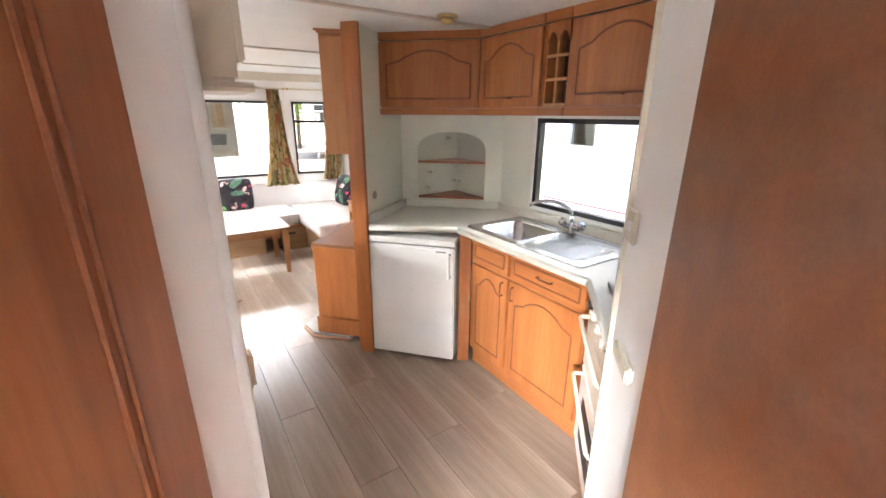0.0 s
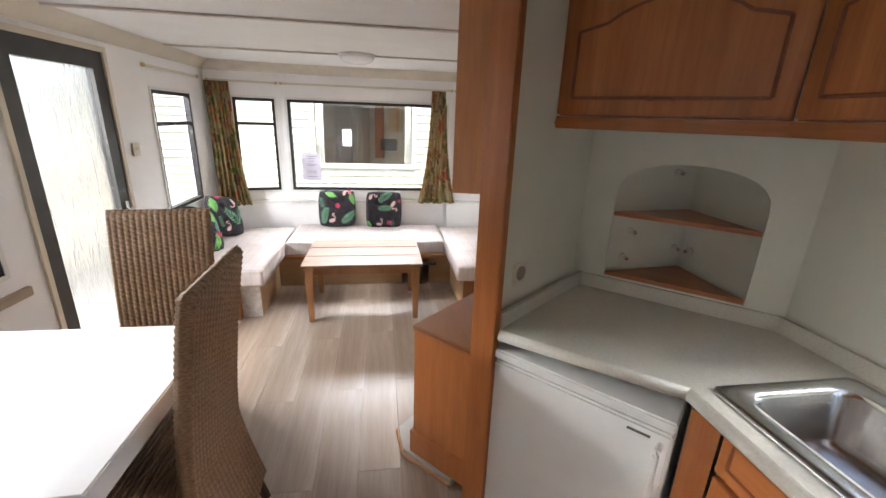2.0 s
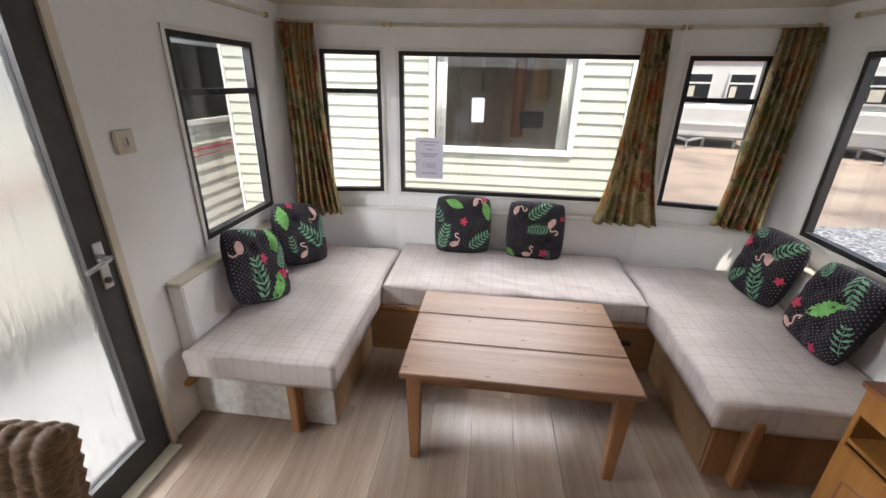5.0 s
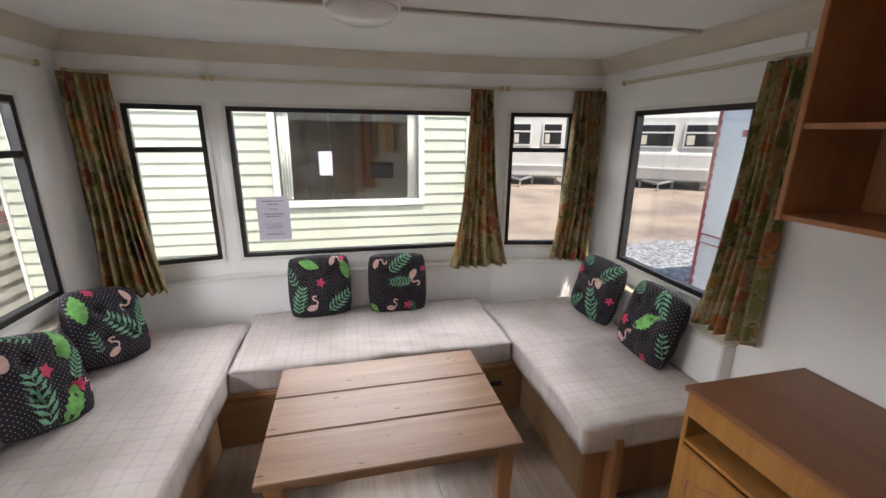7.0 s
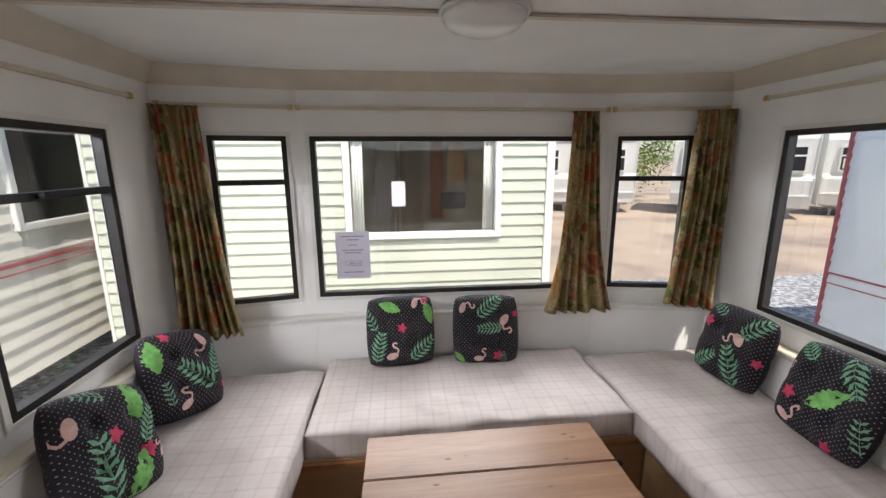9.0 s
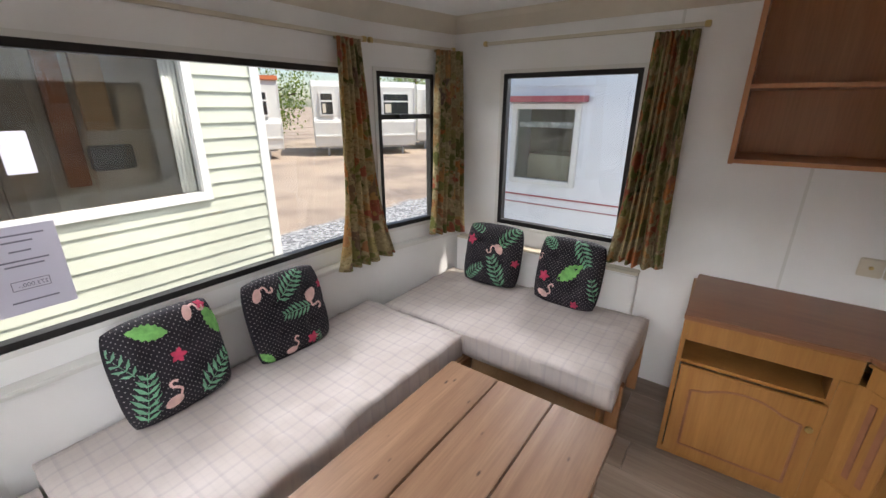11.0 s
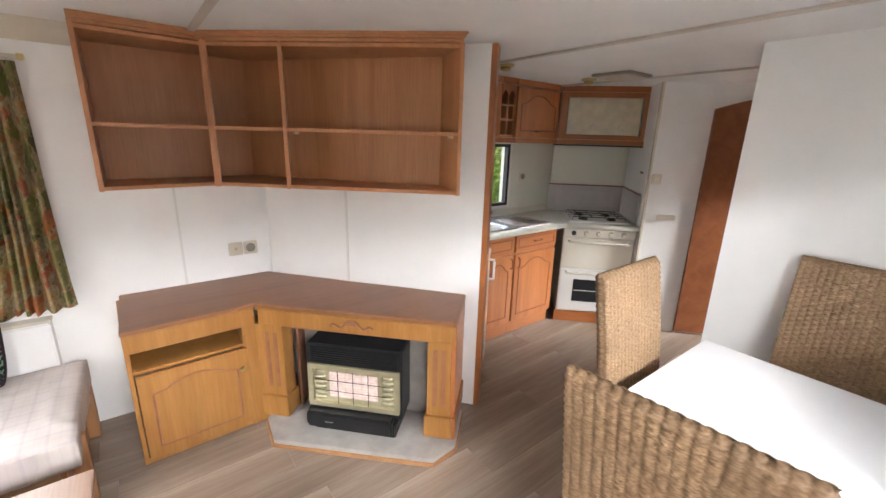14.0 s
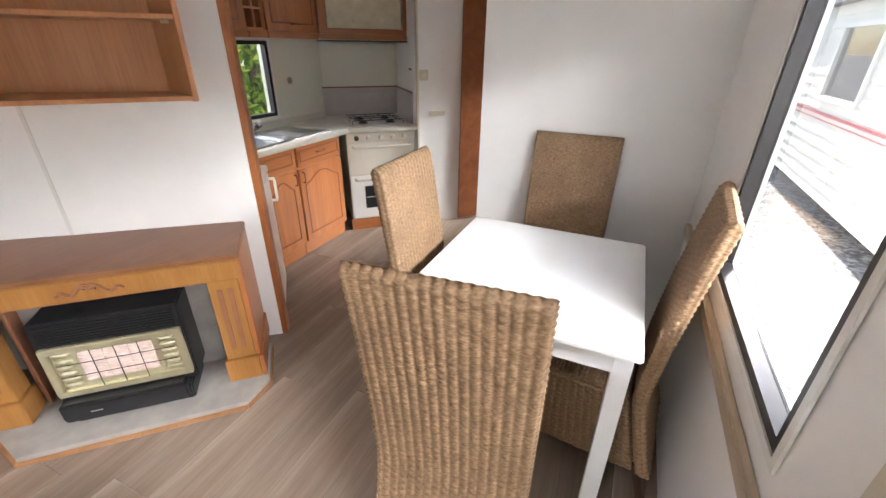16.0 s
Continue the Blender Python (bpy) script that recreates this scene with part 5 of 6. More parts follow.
for by in (0.15, 0.36):
    bm = bmesh.new()
    for q in (-0.06, 0.06):
        tube(bm, [(0.08, by + q, 0.014), (0.085, by + q, 0.042), (cw - 0.085, by + q, 0.042), (cw - 0.08, by + q, 0.014)], 0.004, 6)
    for bx in (0.14, 0.24, cw - 0.24, cw - 0.14):
        tube(bm, [(bx, by - 0.07, 0.044), (bx, by + 0.07, 0.044)], 0.004, 6)
    part("pan_support", bm, BLACKMETAL, hob, "black wire pan support")
# splash panels behind and beside the hob
SPL = plain("grey_splash_board", (0.48, 0.44, 0.42), 0.4, 0.1, 10)
sp = thing("splashback", "grey splashback board behind the hob", "splashback", pose(0.955, 1.985, 0, 0, 0, 45))
slab("board", 0.02, 0.72, 0.004, 0.014, WT1 + 0.002, 1.13, SPL, sp, bevel=0.003)
slab("edge", 0.02, 0.72, 0.003, 0.018, 1.131, 1.142, CHERRY_DK, sp)
slab("inner_line", 0.10, 0.64, 0.0145, 0.017, WT1 + 0.05, 1.08, plain("splash_panel_raised", (0.50, 0.46, 0.44), 0.35, 0.1, 8), sp, bevel=0.002)
sp2 = thing("splashback", "grey splashback board beside the hob", "splashback", face((0.955, 2.015), (0.50, 2.525)))
slab("board", 0.02, 0.62, -0.016, -0.004, WT1 + 0.002, 1.13, SPL, sp2, bevel=0.003)
slab("edge", 0.02, 0.62, -0.019, -0.003, 1.131, 1.142, CHERRY_DK, sp2)

# wall cabinets
UZ0, UZ1 = 1.52, 1.935
U0, U1, U2, U3 = (0.70, 4.455), (1.15, 4.02), (1.17, 2.81), (0.65, 2.29)
uppers = "kitchen wall cabinets"
LBL = "cherry wood wall cabinet with an arched door panel"


def wall_cabinet(a, b, depth, label=LBL, doors=True):
    w = math.hypot(b[0] - a[0], b[1] - a[1])
    c = thing("wall_cabinet", label, "cabinet", face(a, b), group=uppers)
    bm = bmesh.new()
    box(bm, 0, w, 0.004, depth, UZ0 + 0.04, UZ0 + 0.056)
    box(bm, 0, w, 0.004, depth, UZ1 - 0.016, UZ1)
    box(bm, 0, 0.014, 0.004, depth, UZ0 + 0.056, UZ1 - 0.016)
    box(bm, w - 0.014, w, 0.004, depth, UZ0 + 0.056, UZ1 - 0.016)
    part("body", bm, CHERRY, c)
    slab("back", 0.014, w - 0.014, depth - 0.01, depth, UZ0 + 0.056, UZ1 - 0.016, CHERRY_DK, c)
    slab("light_rail", 0, w, -0.022, 0.004, UZ0, UZ0 + 0.038, CHERRY_H, c, bevel=0.004)
    slab("light_rail_bead", 0, w, -0.028, -0.02, UZ0 + 0.012, UZ0 + 0.026, CHERRY_H, c, bevel=0.003)
    slab("cornice", 0, w, -0.016, 0.006, UZ1 + 0.002, H - 0.002, CHERRY_H, c, bevel=0.004)
    if doors:
        panel_door(c, "door", w - 0.012, UZ1 - UZ0 - 0.05, pose(0.006, 0.002, UZ0 + 0.044), CHERRY, CHERRY_DK, 0.075, (w / 2, 0.045, 0.07, True), inset=0.05)
    return c, w


wall_cabinet(U0, U1, 0.17)


def along(y):
    return (U1[0] + (U2[0] - U1[0]) * (U1[1] - y) / (U1[1] - U2[1]), y)


wall_cabinet(along(4.012), along(3.525), 0.28)
rk, rw = wall_cabinet(along(3.522), along(3.365), 0.28, "cherry wood wine rack with six pigeonholes", False)
# near-black sheet halfway in: the pigeonholes' inner shade, put into its colour
slab("rack_back", 0.0142, rw - 0.0142, 0.13, 0.138, UZ0 + 0.057, UZ1 - 0.017, plain("rack_painted_shade", (0.06, 0.02, 0.012), 0.7), rk, "dark sheet standing in for the shade inside")
bm = bmesh.new()
for i in range(1, 2):
    box(bm, rw / 2 - 0.006, rw / 2 + 0.006, -0.002, 0.014, UZ0 + 0.056, UZ1 - 0.05)
part("divider", bm, SHELFWOOD, rk, "pale upright divider")
for k in (1, 2):
    slab("divider", 0.012, rw - 0.012, -0.0015, 0.013, UZ0 + 0.056 + k * 0.105, UZ0 + 0.068 + k * 0.105, SHELFWOOD, rk, "pale level divider")
slab("divider", 0.012, rw - 0.012, -0.001, 0.02, UZ0 + 0.045, UZ0 + 0.058, SHELFWOOD, rk)
bm = bmesh.new()
for k in range(2):
    n = 10
    x0 = 0.01 + k * (rw - 0.02) / 2
    ww = (rw - 0.02) / 2
    pts = [(x0, UZ1)] + [(x0 + ww * i / n, UZ1 - 0.085 + 0.045 * math.sin(math.pi * i / n)) for i in range(n + 1)] + [(x0 + ww, UZ1)]
    lo = [bm.verts.new((x, -0.006, z)) for x, z in pts]
    hi = [bm.verts.new((x, 0.008, z)) for x, z in pts]
    bm.faces.new(lo)
    bm.faces.new(hi[::-1])
    for i in range(len(pts)):
        j = (i + 1) % len(pts)
        bm.faces.new((lo[i], lo[j], hi[j], hi[i]))
part("scalloped_head", bm, CHERRY, rk)
wall_cabinet(along(3.362), along(2.84), 0.28)
oc, ow = wall_cabinet(U2, U3, 0.30, "cherry wood wall cabinet missing its door, cream back showing", False)
for q in ((0.0, 0.06, UZ0 + 0.056, UZ1), (ow - 0.07, ow, UZ0 + 0.056, UZ1)):
    slab("stile", q[0], q[1], -0.012, 0.004, q[2], q[3], CHERRY, oc, bevel=0.003)
slab("rail", 0.06, ow - 0.07, -0.012, 0.004, UZ1 - 0.04, UZ1, CHERRY_H, oc, bevel=0.003)
slab("rail", 0.06, ow - 0.07, -0.012, 0.004, UZ0 + 0.045, UZ0 + 0.075, CHERRY_H, oc, bevel=0.003)
slab("flue_panel", 0.07, ow - 0.08, 0.012, 0.03, UZ0 + 0.08, UZ1 - 0.042, plain("yellowed_panel", (0.62, 0.55, 0.40), 0.5, 0.15, 14), oc, "stained cream panel")
for px, pz in ((0.14, 0.33), (0.35, 0.34), (0.28, 0.14), (0.50, 0.14)):
    bm = bmesh.new()
    lathe(bm, [(0.02, 0), (0.018, 0.006), (0.006, 0.008)], 14, pose(px, 0.012, UZ0 + pz, 90))
    part("screw_cover", bm, CREAMPL, oc)
slab("hood_edge", -0.01, ow + 0.01, -0.03, 0.20, UZ0 - 0.014, UZ0 - 0.002, BLACKMETAL, oc, "dark underside edge", bevel=0.003)

# small fittings on the walls
socket_plate(pose(1.459, 2.86, 1.18, 0, 0, 90), 1, "cream wall socket beside the kitchen window")
socket_plate(pose(PA.x + pu.x * 0.17 + 0.012 * pu.y, PA.y + pu.y * 0.17 - 0.012 * pu.x, 1.0, 0, 0, pang + 180), 1, "pale wall socket above the fridge")


def wall_switch(m, w, h, label):
    s = thing("wall_switch", label, "switch", m)
    slab("plate", -w / 2, w / 2, 0, 0.011, -h / 2, h / 2, CREAMPL, s, bevel=0.004)
    slab("rocker", -0.014, -0.003, 0.0112, 0.016, -0.012, 0.014, WHITEPL, s, bevel=0.002)
    slab("rocker", 0.003, 0.014, 0.0112, 0.016, -0.014, 0.012, WHITEPL, s, bevel=0.002)


EW = math.sqrt(0.5)
wall_switch(pose(0.435, 0.435 + DC + 0.002, 1.275, 0, 0, 45), 0.075, 0.08, "cream wall switch on the white wall")
hk = thing("wall_rail", "cream plastic hook rail on the white wall", "hook rail", pose(0.355, 0.355 + DC + 0.002, 0.98, 0, 0, 45))
slab("bar", -0.07, 0.07, 0, 0.018, -0.02, 0.02, CREAMPL, hk, bevel=0.006)
wall_switch(pose(-1.499, 6.122, 1.275, 0, 0, -90), 0.085, 0.085, "cream double light switch beside the door")
cb = thing("fuse_box", "cream metal box on the passage wall", "box", pose(-0.406, 2.76, 1.57, 0, 0, -90))
slab("body", -0.16, 0.0, 0, 0.07, 0, 0.38, CREAMPL, cb, bevel=0.006)
slab("cover", -0.152, -0.006, 0.0705, 0.085, 0.03, 0.37, CREAMPL, cb, "box cover", bevel=0.004)
slab("lip", -0.168, 0.006, 0, 0.098, -0.016, -0.001, CREAMPL, cb, bevel=0.006)
th = thing("thermostat", "cream wall control on the passage wall", "thermostat", pose(-0.404, 2.98, 0.90, 0, 0, -90))
slab("plate", -0.05, 0.05, 0, 0.016, -0.08, 0.08, CREAMPL, th, bevel=0.006)
slab("dial_housing", -0.038, 0.03, 0.0162, 0.042, -0.045, 0.055, CREAMPL, th, bevel=0.01)
setting(slab("trim_passage_rail", -0.3995, -0.388, 2.72, 3.40, 1.20, 1.203, CREAMPL), "thin cream panel joint", "trim")
mg = thing("hook", "small dark hook on the cooker side wall", "hook", face((0.64, 2.335), (0.50, 2.495)))
slab("bar", 0.02, 0.12, -0.022, 0.0, 1.30, 1.318, CHERRY_DK, mg, bevel=0.004)

# ceiling fittings over the kitchen
for sx, sy in ((0.80, 3.85), (0.795, 3.0)):
    s = thing("ceiling_spotlight", "small brass ceiling spotlight", "lamp", pose(sx, sy, H), group="ceiling spotlights")
    bm = bmesh.new()
    lathe(bm, [(0.052, -0.001), (0.054, -0.008), (0.045, -0.014), (0.03, -0.016)], 24)
    part("rim", bm, BRASS, s, smooth=True)
    bm = bmesh.new()
    lathe(bm, [(0.03, -0.014), (0.034, -0.026), (0.028, -0.036), (0.012, -0.04)], 20)
    part("bulb_cup", bm, BRASS, s, smooth=True)
vent = thing("ceiling_vent", "grey-brown framed ceiling vent", "vent", pose(0.51, 3.05, H))
slab("frame", -0.14, 0.14, -0.14, 0.14, -0.018, -0.001, plain("grey_vent_plastic", (0.30, 0.27, 0.22), 0.5, 0.1, 9), vent, bevel=0.005)
for k in range(6):
    slab("slat", -0.11, 0.11, -0.10 + k * 0.037, -0.075 + k * 0.037, -0.026, -0.0185, STRIP, vent)

# ---- dining corner ----
dt = thing("dining_table", "square white-painted dining table", "table", pose(-0.92, 4.255, 0))
slab("tabletop", -0.385, 0.385, -0.395, 0.395, 0.706, 0.728, TABLEWHITE, dt, bevel=0.005)
for a, b, c, d in ((-0.34, 0.34, -0.365, -0.347), (-0.34, 0.34, 0.347, 0.365), (-0.365, -0.347, -0.34, 0.34), (0.347, 0.365, -0.34, 0.34)):
    slab("apron", a, b, c, d, 0.63, 0.705, TABLEWHITE, dt, bevel=0.002)
for sx in (-1, 1):
    for sy in (-1, 1):
        slab("leg", sx * 0.34 - 0.027, sx * 0.34 + 0.027, sy * 0.345 - 0.027, sy * 0.345 + 0.027, 0, 0.7055, TABLEWHITE, dt, bevel=0.003)


def woven_wrap(section, z0, z1, pitch=0.0245, row=0.0105, warp=None, amp=0.0062, cap=0.0):
    """A woven tube round a closed outline: rounded upright ribs wound with fine strands, rolled over at the top where cap is set."""
    per = [0.0]
    pts = [Vector(p) for p in section]
    n = len(pts)
    for i in range(n):
        per.append(per[-1] + (pts[(i + 1) % n] - pts[i]).length)
    total = per[-1]
    cols = round(total / pitch)
    nu, nr = cols * 6, max(2, round((z1 - z0) / row))
    cy = sum(p.y for p in pts) / n
    ring = []
    for i in range(nu):
        s = total * i / nu
        k = max(q for q in range(n) if per[q] <= s + 1e-9)
        e = pts[(k + 1) % n] - pts[k]
        ring.append((pts[k] + e * ((s - per[k]) / max(e.length, 1e-9)), Vector((e.y, -e.x)).normalized(), i))
    levels = [(z0 + (z1 - z0) * j / (2 * nr), 1.0, j) for j in range(2 * nr + 1)]
    if cap:
        levels += [(z1 + cap * math.sin(a), math.cos(a), k + 1) for k, a in enumerate(radians(q) for q in range(12, 91, 13))]
    verts, faces = [], []
    for z, shrink, j in levels:
        for p, nrm, i in ring:
            rib = abs(math.sin(math.pi * i / 6)) ** 0.7
            strand = 1.0 if (j + 2 * (i // 6 % 2)) % 4 < 2 else 0.0
            q = p + nrm * amp * rib * (0.45 + 0.55 * strand * (1 if j % 2 else 0.6))
            x, y = q.x, cy + (q.y - cy) * shrink
            dx, dy = warp(x, y, z) if warp else (0, 0)
            verts.append((x + dx, y + dy, z + (amp * rib * (1 - shrink))))
    for j in range(len(levels) - 1):
        for i in range(nu):
            a = j * nu + i
            b = j * nu + (i + 1) % nu
            faces.append((a, b, b + nu, a + nu))
    faces.append(tuple(range(nu))[::-1])
    faces.append(tuple((len(levels) - 1) * nu + i for i in range(nu)))
    return verts, faces


def pydata_part(name, vf, material, parent, label=""):
    me = bpy.data.meshes.new(name)
    me.from_pydata(*[vf[0], [], vf[1]])
    me.materials.append(material)
    me.polygons.foreach_set("use_smooth", [True] * len(me.polygons))
    ob = new(name, me)
    ob.parent = parent
    return tagged(ob, label) if label else ob


def outline(x0, x1, y0, y1, r=0.012, n=3):
    return [p for p in rrect(x0, x1, y0, y1, r, n)]


def wicker_chair(m, label):
    c = thing("wicker_chair", label, "chair", m, group="wicker dining chairs")

    def lean(x, y, z):
        """The back leans out above the seat and kicks out towards the floor."""
        bend = -0.085 * ((z - 0.45) / 0.64) ** 1.4 if z > 0.45 else -0.075 * ((0.45 - z) / 0.33) ** 1.2
        return 0.0, bend

    def kick(x, y, z):
        return 0.0, lean(x, y, z)[1] * max(0.0, min(1.0, (0.10 - y) / 0.28))

    pydata_part("backrest", woven_wrap(outline(-0.206, 0.206, -0.222, -0.180), 0.13, 1.078, warp=lean, cap=0.018), WICKER, c)
    pydata_part("seat_skirt", woven_wrap(outline(-0.206, 0.206, -0.172, 0.215, 0.02), 0.14, 0.44, warp=kick), WICKER, c)
    pydata_part("seat", woven_wrap(outline(-0.20, 0.20, -0.165, 0.205, 0.02), 0.441, 0.458, amp=0.003), WICKER, c)
    bm = bmesh.new()
    for k in range(26):
        y = -0.165 + k * 0.0145
        tube(bm, [(-0.20 + 0.4 * i / 12, y, 0.4585 + 0.002 * (1 if (i + k) % 2 else -1)) for i in range(13)], 0.0062, 5)
    tagged(part("seat_weave", bm, WICKER, c, smooth=True), kind="stuff")
    for sx in (-1, 1):
        for sy in (-1, 1):
            bm = bmesh.new()
            rod(bm, (sx * 0.185, sy * 0.185 - (0.105 if sy < 0 else -0.004), 0.0), (sx * 0.18, sy * 0.18 - (0.065 if sy < 0 else 0.0), 0.165), 0.017, 0.022, 8)
            part("leg", bm, DARKLEG, c, "dark wooden leg")
    return c


wc = wicker_chair(pose(-0.66, 4.285, 0, 0, 0, 91), "tall brown wicker dining chair beside the passage")
for m, lb in ((pose(-0.865, 4.785, 0, 0, 0, 185), "tall brown wicker dining chair with its back to the seats"),
              (pose(-0.92, 3.79, 0, 0, 0, -1), "tall brown wicker dining chair against the white partition"),
              (pose(-1.17, 4.28, 0, 0, 0, -96), "tall brown wicker dining chair below the side window")):
    tagged(copy_thing(wc, m), lb)

# ---- the notice in the front window ----
note = thing("paper_notice", "printed price notice taped inside the front window", "notice", pose(-0.70, YF + 0.024, 0.872))
slab("sheet", 0, 0.19, 0, 0.001, 0, 0.275, PAPER, note)
for zz, a, b in ((0.245, 0.03, 0.16), (0.225, 0.06, 0.13), (0.195, 0.07, 0.12), (0.165, 0.035, 0.155), (0.15, 0.05, 0.14), (0.035, 0.04, 0.15)):
    slab("text_bar", a, b, -0.0012, -0.0004, zz, zz + 0.005, INK, note)
bm = bmesh.new()
for q in ((0.05, 0.14, 0.075, 0.077), (0.05, 0.14, 0.103, 0.105), (0.05, 0.052, 0.077, 0.103), (0.138, 0.14, 0.077, 0.103)):
    box(bm, q[0], q[1], -0.0012, -0.0004, q[2], q[3])
part("price_frame", bm, INK, note)
fc = bpy.data.curves.new("price_text", "FONT")
fc.body, fc.size, fc.extrude = "273.000,-", 0.019, 0.0003
fc.materials.append(INK)
ft = new("price_text", fc)
ft.parent = note
ft.matrix_basis = Matrix.Translation((0.136, -0.001, 0.083)) @ Matrix.Diagonal((-1, 1, 1, 1)) @ pose(0, 0, 0, 90)

# ---- outside ----
GZ = -0.55


def gravel():
    """Sandy earth in the yard, with a bed of grey stone chips round the homes."""
    m, n, l, b = mat("yard_ground", 0.9, 0, 0.2)
    tc, vo = n.new("ShaderNodeTexCoord"), n.new("ShaderNodeTexVoronoi")
    vo.inputs["Scale"].default_value = 22
    l.new(tc.outputs["Object"], vo.inputs["Vector"])
    sep = n.new("ShaderNodeSeparateColor")
    l.new(vo.outputs["Color"], sep.inputs[0])
    chips = ramp(n, l, sep.outputs[0], [(0.0, (0.16, 0.16, 0.17)), (0.5, (0.34, 0.34, 0.35)), (1.0, (0.62, 0.62, 0.62))])
    earth = ramp(n, l, noise_tex(n, l, 0.45, 5), [(0.35, (0.30, 0.24, 0.20)), (0.5, (0.46, 0.36, 0.28)), (0.68, (0.55, 0.44, 0.34))])
    xyz = n.new("ShaderNodeSeparateXYZ")
    l.new(tc.outputs["Object"], xyz.inputs[0])
    edge = n.new("ShaderNodeMath")
    edge.operation = "MULTIPLY_ADD"
    edge.inputs[1].default_value = 0.6
    l.new(noise_tex(n, l, 2.0, 3), edge.inputs[0])
    l.new(xyz.outputs["Y"], edge.inputs[2])
    bed = n.new("ShaderNodeMapRange")
    bed.inputs["From Min"].default_value, bed.inputs["From Max"].default_value = 12.2, 12.05
    l.new(edge.outputs[0], bed.inputs[0])
    l.new(mix(n, l, bed.outputs[0], earth, chips), b.inputs["Base Color"])
    bump(n, l, b, vo.outputs["Distance"], 0.5, 0.02)
    return m


bm = bmesh.new()
bmesh.ops.create_grid(bm, x_segments=8, y_segments=8, size=400, matrix=pose(0, 0, GZ))
setting(part("ground", bm, gravel()), "gravel and earth yard", "ground")
SIDING_G = plain("pale_green_cladding", (0.57, 0.59, 0.49), 0.45, 0.14, 1.2)
SIDING_W = plain("white_cladding", (0.84, 0.85, 0.86), 0.45, 0.05, 2)
CARWHITE = plain("white_caravan_skin", (0.72, 0.71, 0.67), 0.45, 0.06, 2)
DIMGLASS = glass("caravan_glass", 0.02, (0.75, 0.78, 0.78))
# room wall lightened, cupboards greyed: the panes' reflection is put into these colours
ROOMWALL = plain("reflection_toned_room_wall", (0.42, 0.35, 0.28), 0.8, 0.25, 3)
DIMOAK = wood("reflection_greyed_cupboard", (0.22, 0.17, 0.13), (0.32, 0.26, 0.20), "z", 0.5)
REDTRIM = plain("red_trim", (0.42, 0.10, 0.11), 0.5, 0.1, 5)
ROOFGREY = plain("grey_roof", (0.35, 0.35, 0.36), 0.6, 0.1, 3)


def clad_caravan(label, m, length, depth, z0, z1, cladding, wins, board=0.105, stripes=(), end_trim=None, start=0.0):
    """A mobile home: lapped boards along the front (-y), windows as (from, to, bottom, top), with rooms behind the glass."""
    c = thing("mobile_home", label, "mobile home", m, group="neighbouring mobile homes")
    shell = bmesh.new()
    box(shell, start, start + 0.05, 0.05, depth, z0, z1)
    box(shell, length - 0.05, length, 0.05, depth, z0, z1)
    box(shell, start + 0.05, length - 0.05, depth - 0.05, depth, z0, z1)
    box(shell, start + 0.05, length - 0.05, 0.05, depth - 0.05, z0, z0 + 0.05)
    part("shell", shell, cladding, c)
    wallp = bmesh.new()
    cuts = sorted({start, length, *[v for w in wins for v in w[:2]]})
    k = 0
    z = z0
    while z < z1 - 0.01:
        zt = min(z + board, z1)
        edges = sorted({z, zt, *[v for w in wins for v in w[2:4] if z < v < zt]})
        for za, zb in zip(edges, edges[1:]):
            for a, b in zip(cuts, cuts[1:]):
                if any(w[0] <= a + 1e-6 and w[1] >= b - 1e-6 and w[2] <= za + 1e-6 and w[3] >= zb - 1e-6 for w in wins):
                    continue
                ya, yb = -0.02 * (1 - (za - z) / board), -0.02 * (1 - (zb - z) / board)
                v = [wallp.verts.new(p) for p in ((a, ya, za), (b, ya, za), (b, yb, zb), (a, yb, zb))]
                wallp.faces.new(v)
                if za == z:
                    v = [wallp.verts.new(p) for p in ((a, 0.0, z), (b, 0.0, z), (b, ya, z), (a, ya, z))]
                    wallp.faces.new(v)
        z = zt
    cl = part("cladding", wallp, cladding, c)
    tagged(cl, "horizontal lapped cladding boards")
    bk = bmesh.new()
    prism(bk, [(start - 0.12, -0.16), (length + 0.12, -0.16), (length + 0.12, depth + 0.16), (start - 0.12, depth + 0.16)], z1, z1 + 0.10)
    part("roof", bk, ROOFGREY, c)
    for zz, hh in stripes:
        slab("red_stripe", start, length, -0.027, -0.004, zz, zz + hh, REDTRIM, c)
    if end_trim:
        slab("corner_trim", length - 0.06, length + 0.012, -0.03, 0.05, z0, z1, WHITEPL, c)
        slab("corner_trim", start - 0.012, start + 0.014, -0.03, 0.05, z0, z1, end_trim, c)
    for a, b, lo, hi in wins:
        w = part("window", bmesh.new(), WHITEPL, c)
        fr = bmesh.new()
        t = 0.055
        for q in ((a - t, a, lo - t, hi + t), (b, b + t, lo - t, hi + t), (a, b, lo - t, lo), (a, b, hi, hi + t)):
            box(fr, q[0], q[1], -0.05, 0.03, q[2], q[3])
        part("frame", fr, WHITEPL, w, bevel=0.006)
        p = slab("pane", a, b, -0.006, 0.0, lo, hi, DIMGLASS, w)
        p.visible_shadow = False
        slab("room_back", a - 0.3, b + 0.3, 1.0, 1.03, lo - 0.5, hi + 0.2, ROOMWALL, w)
    return c


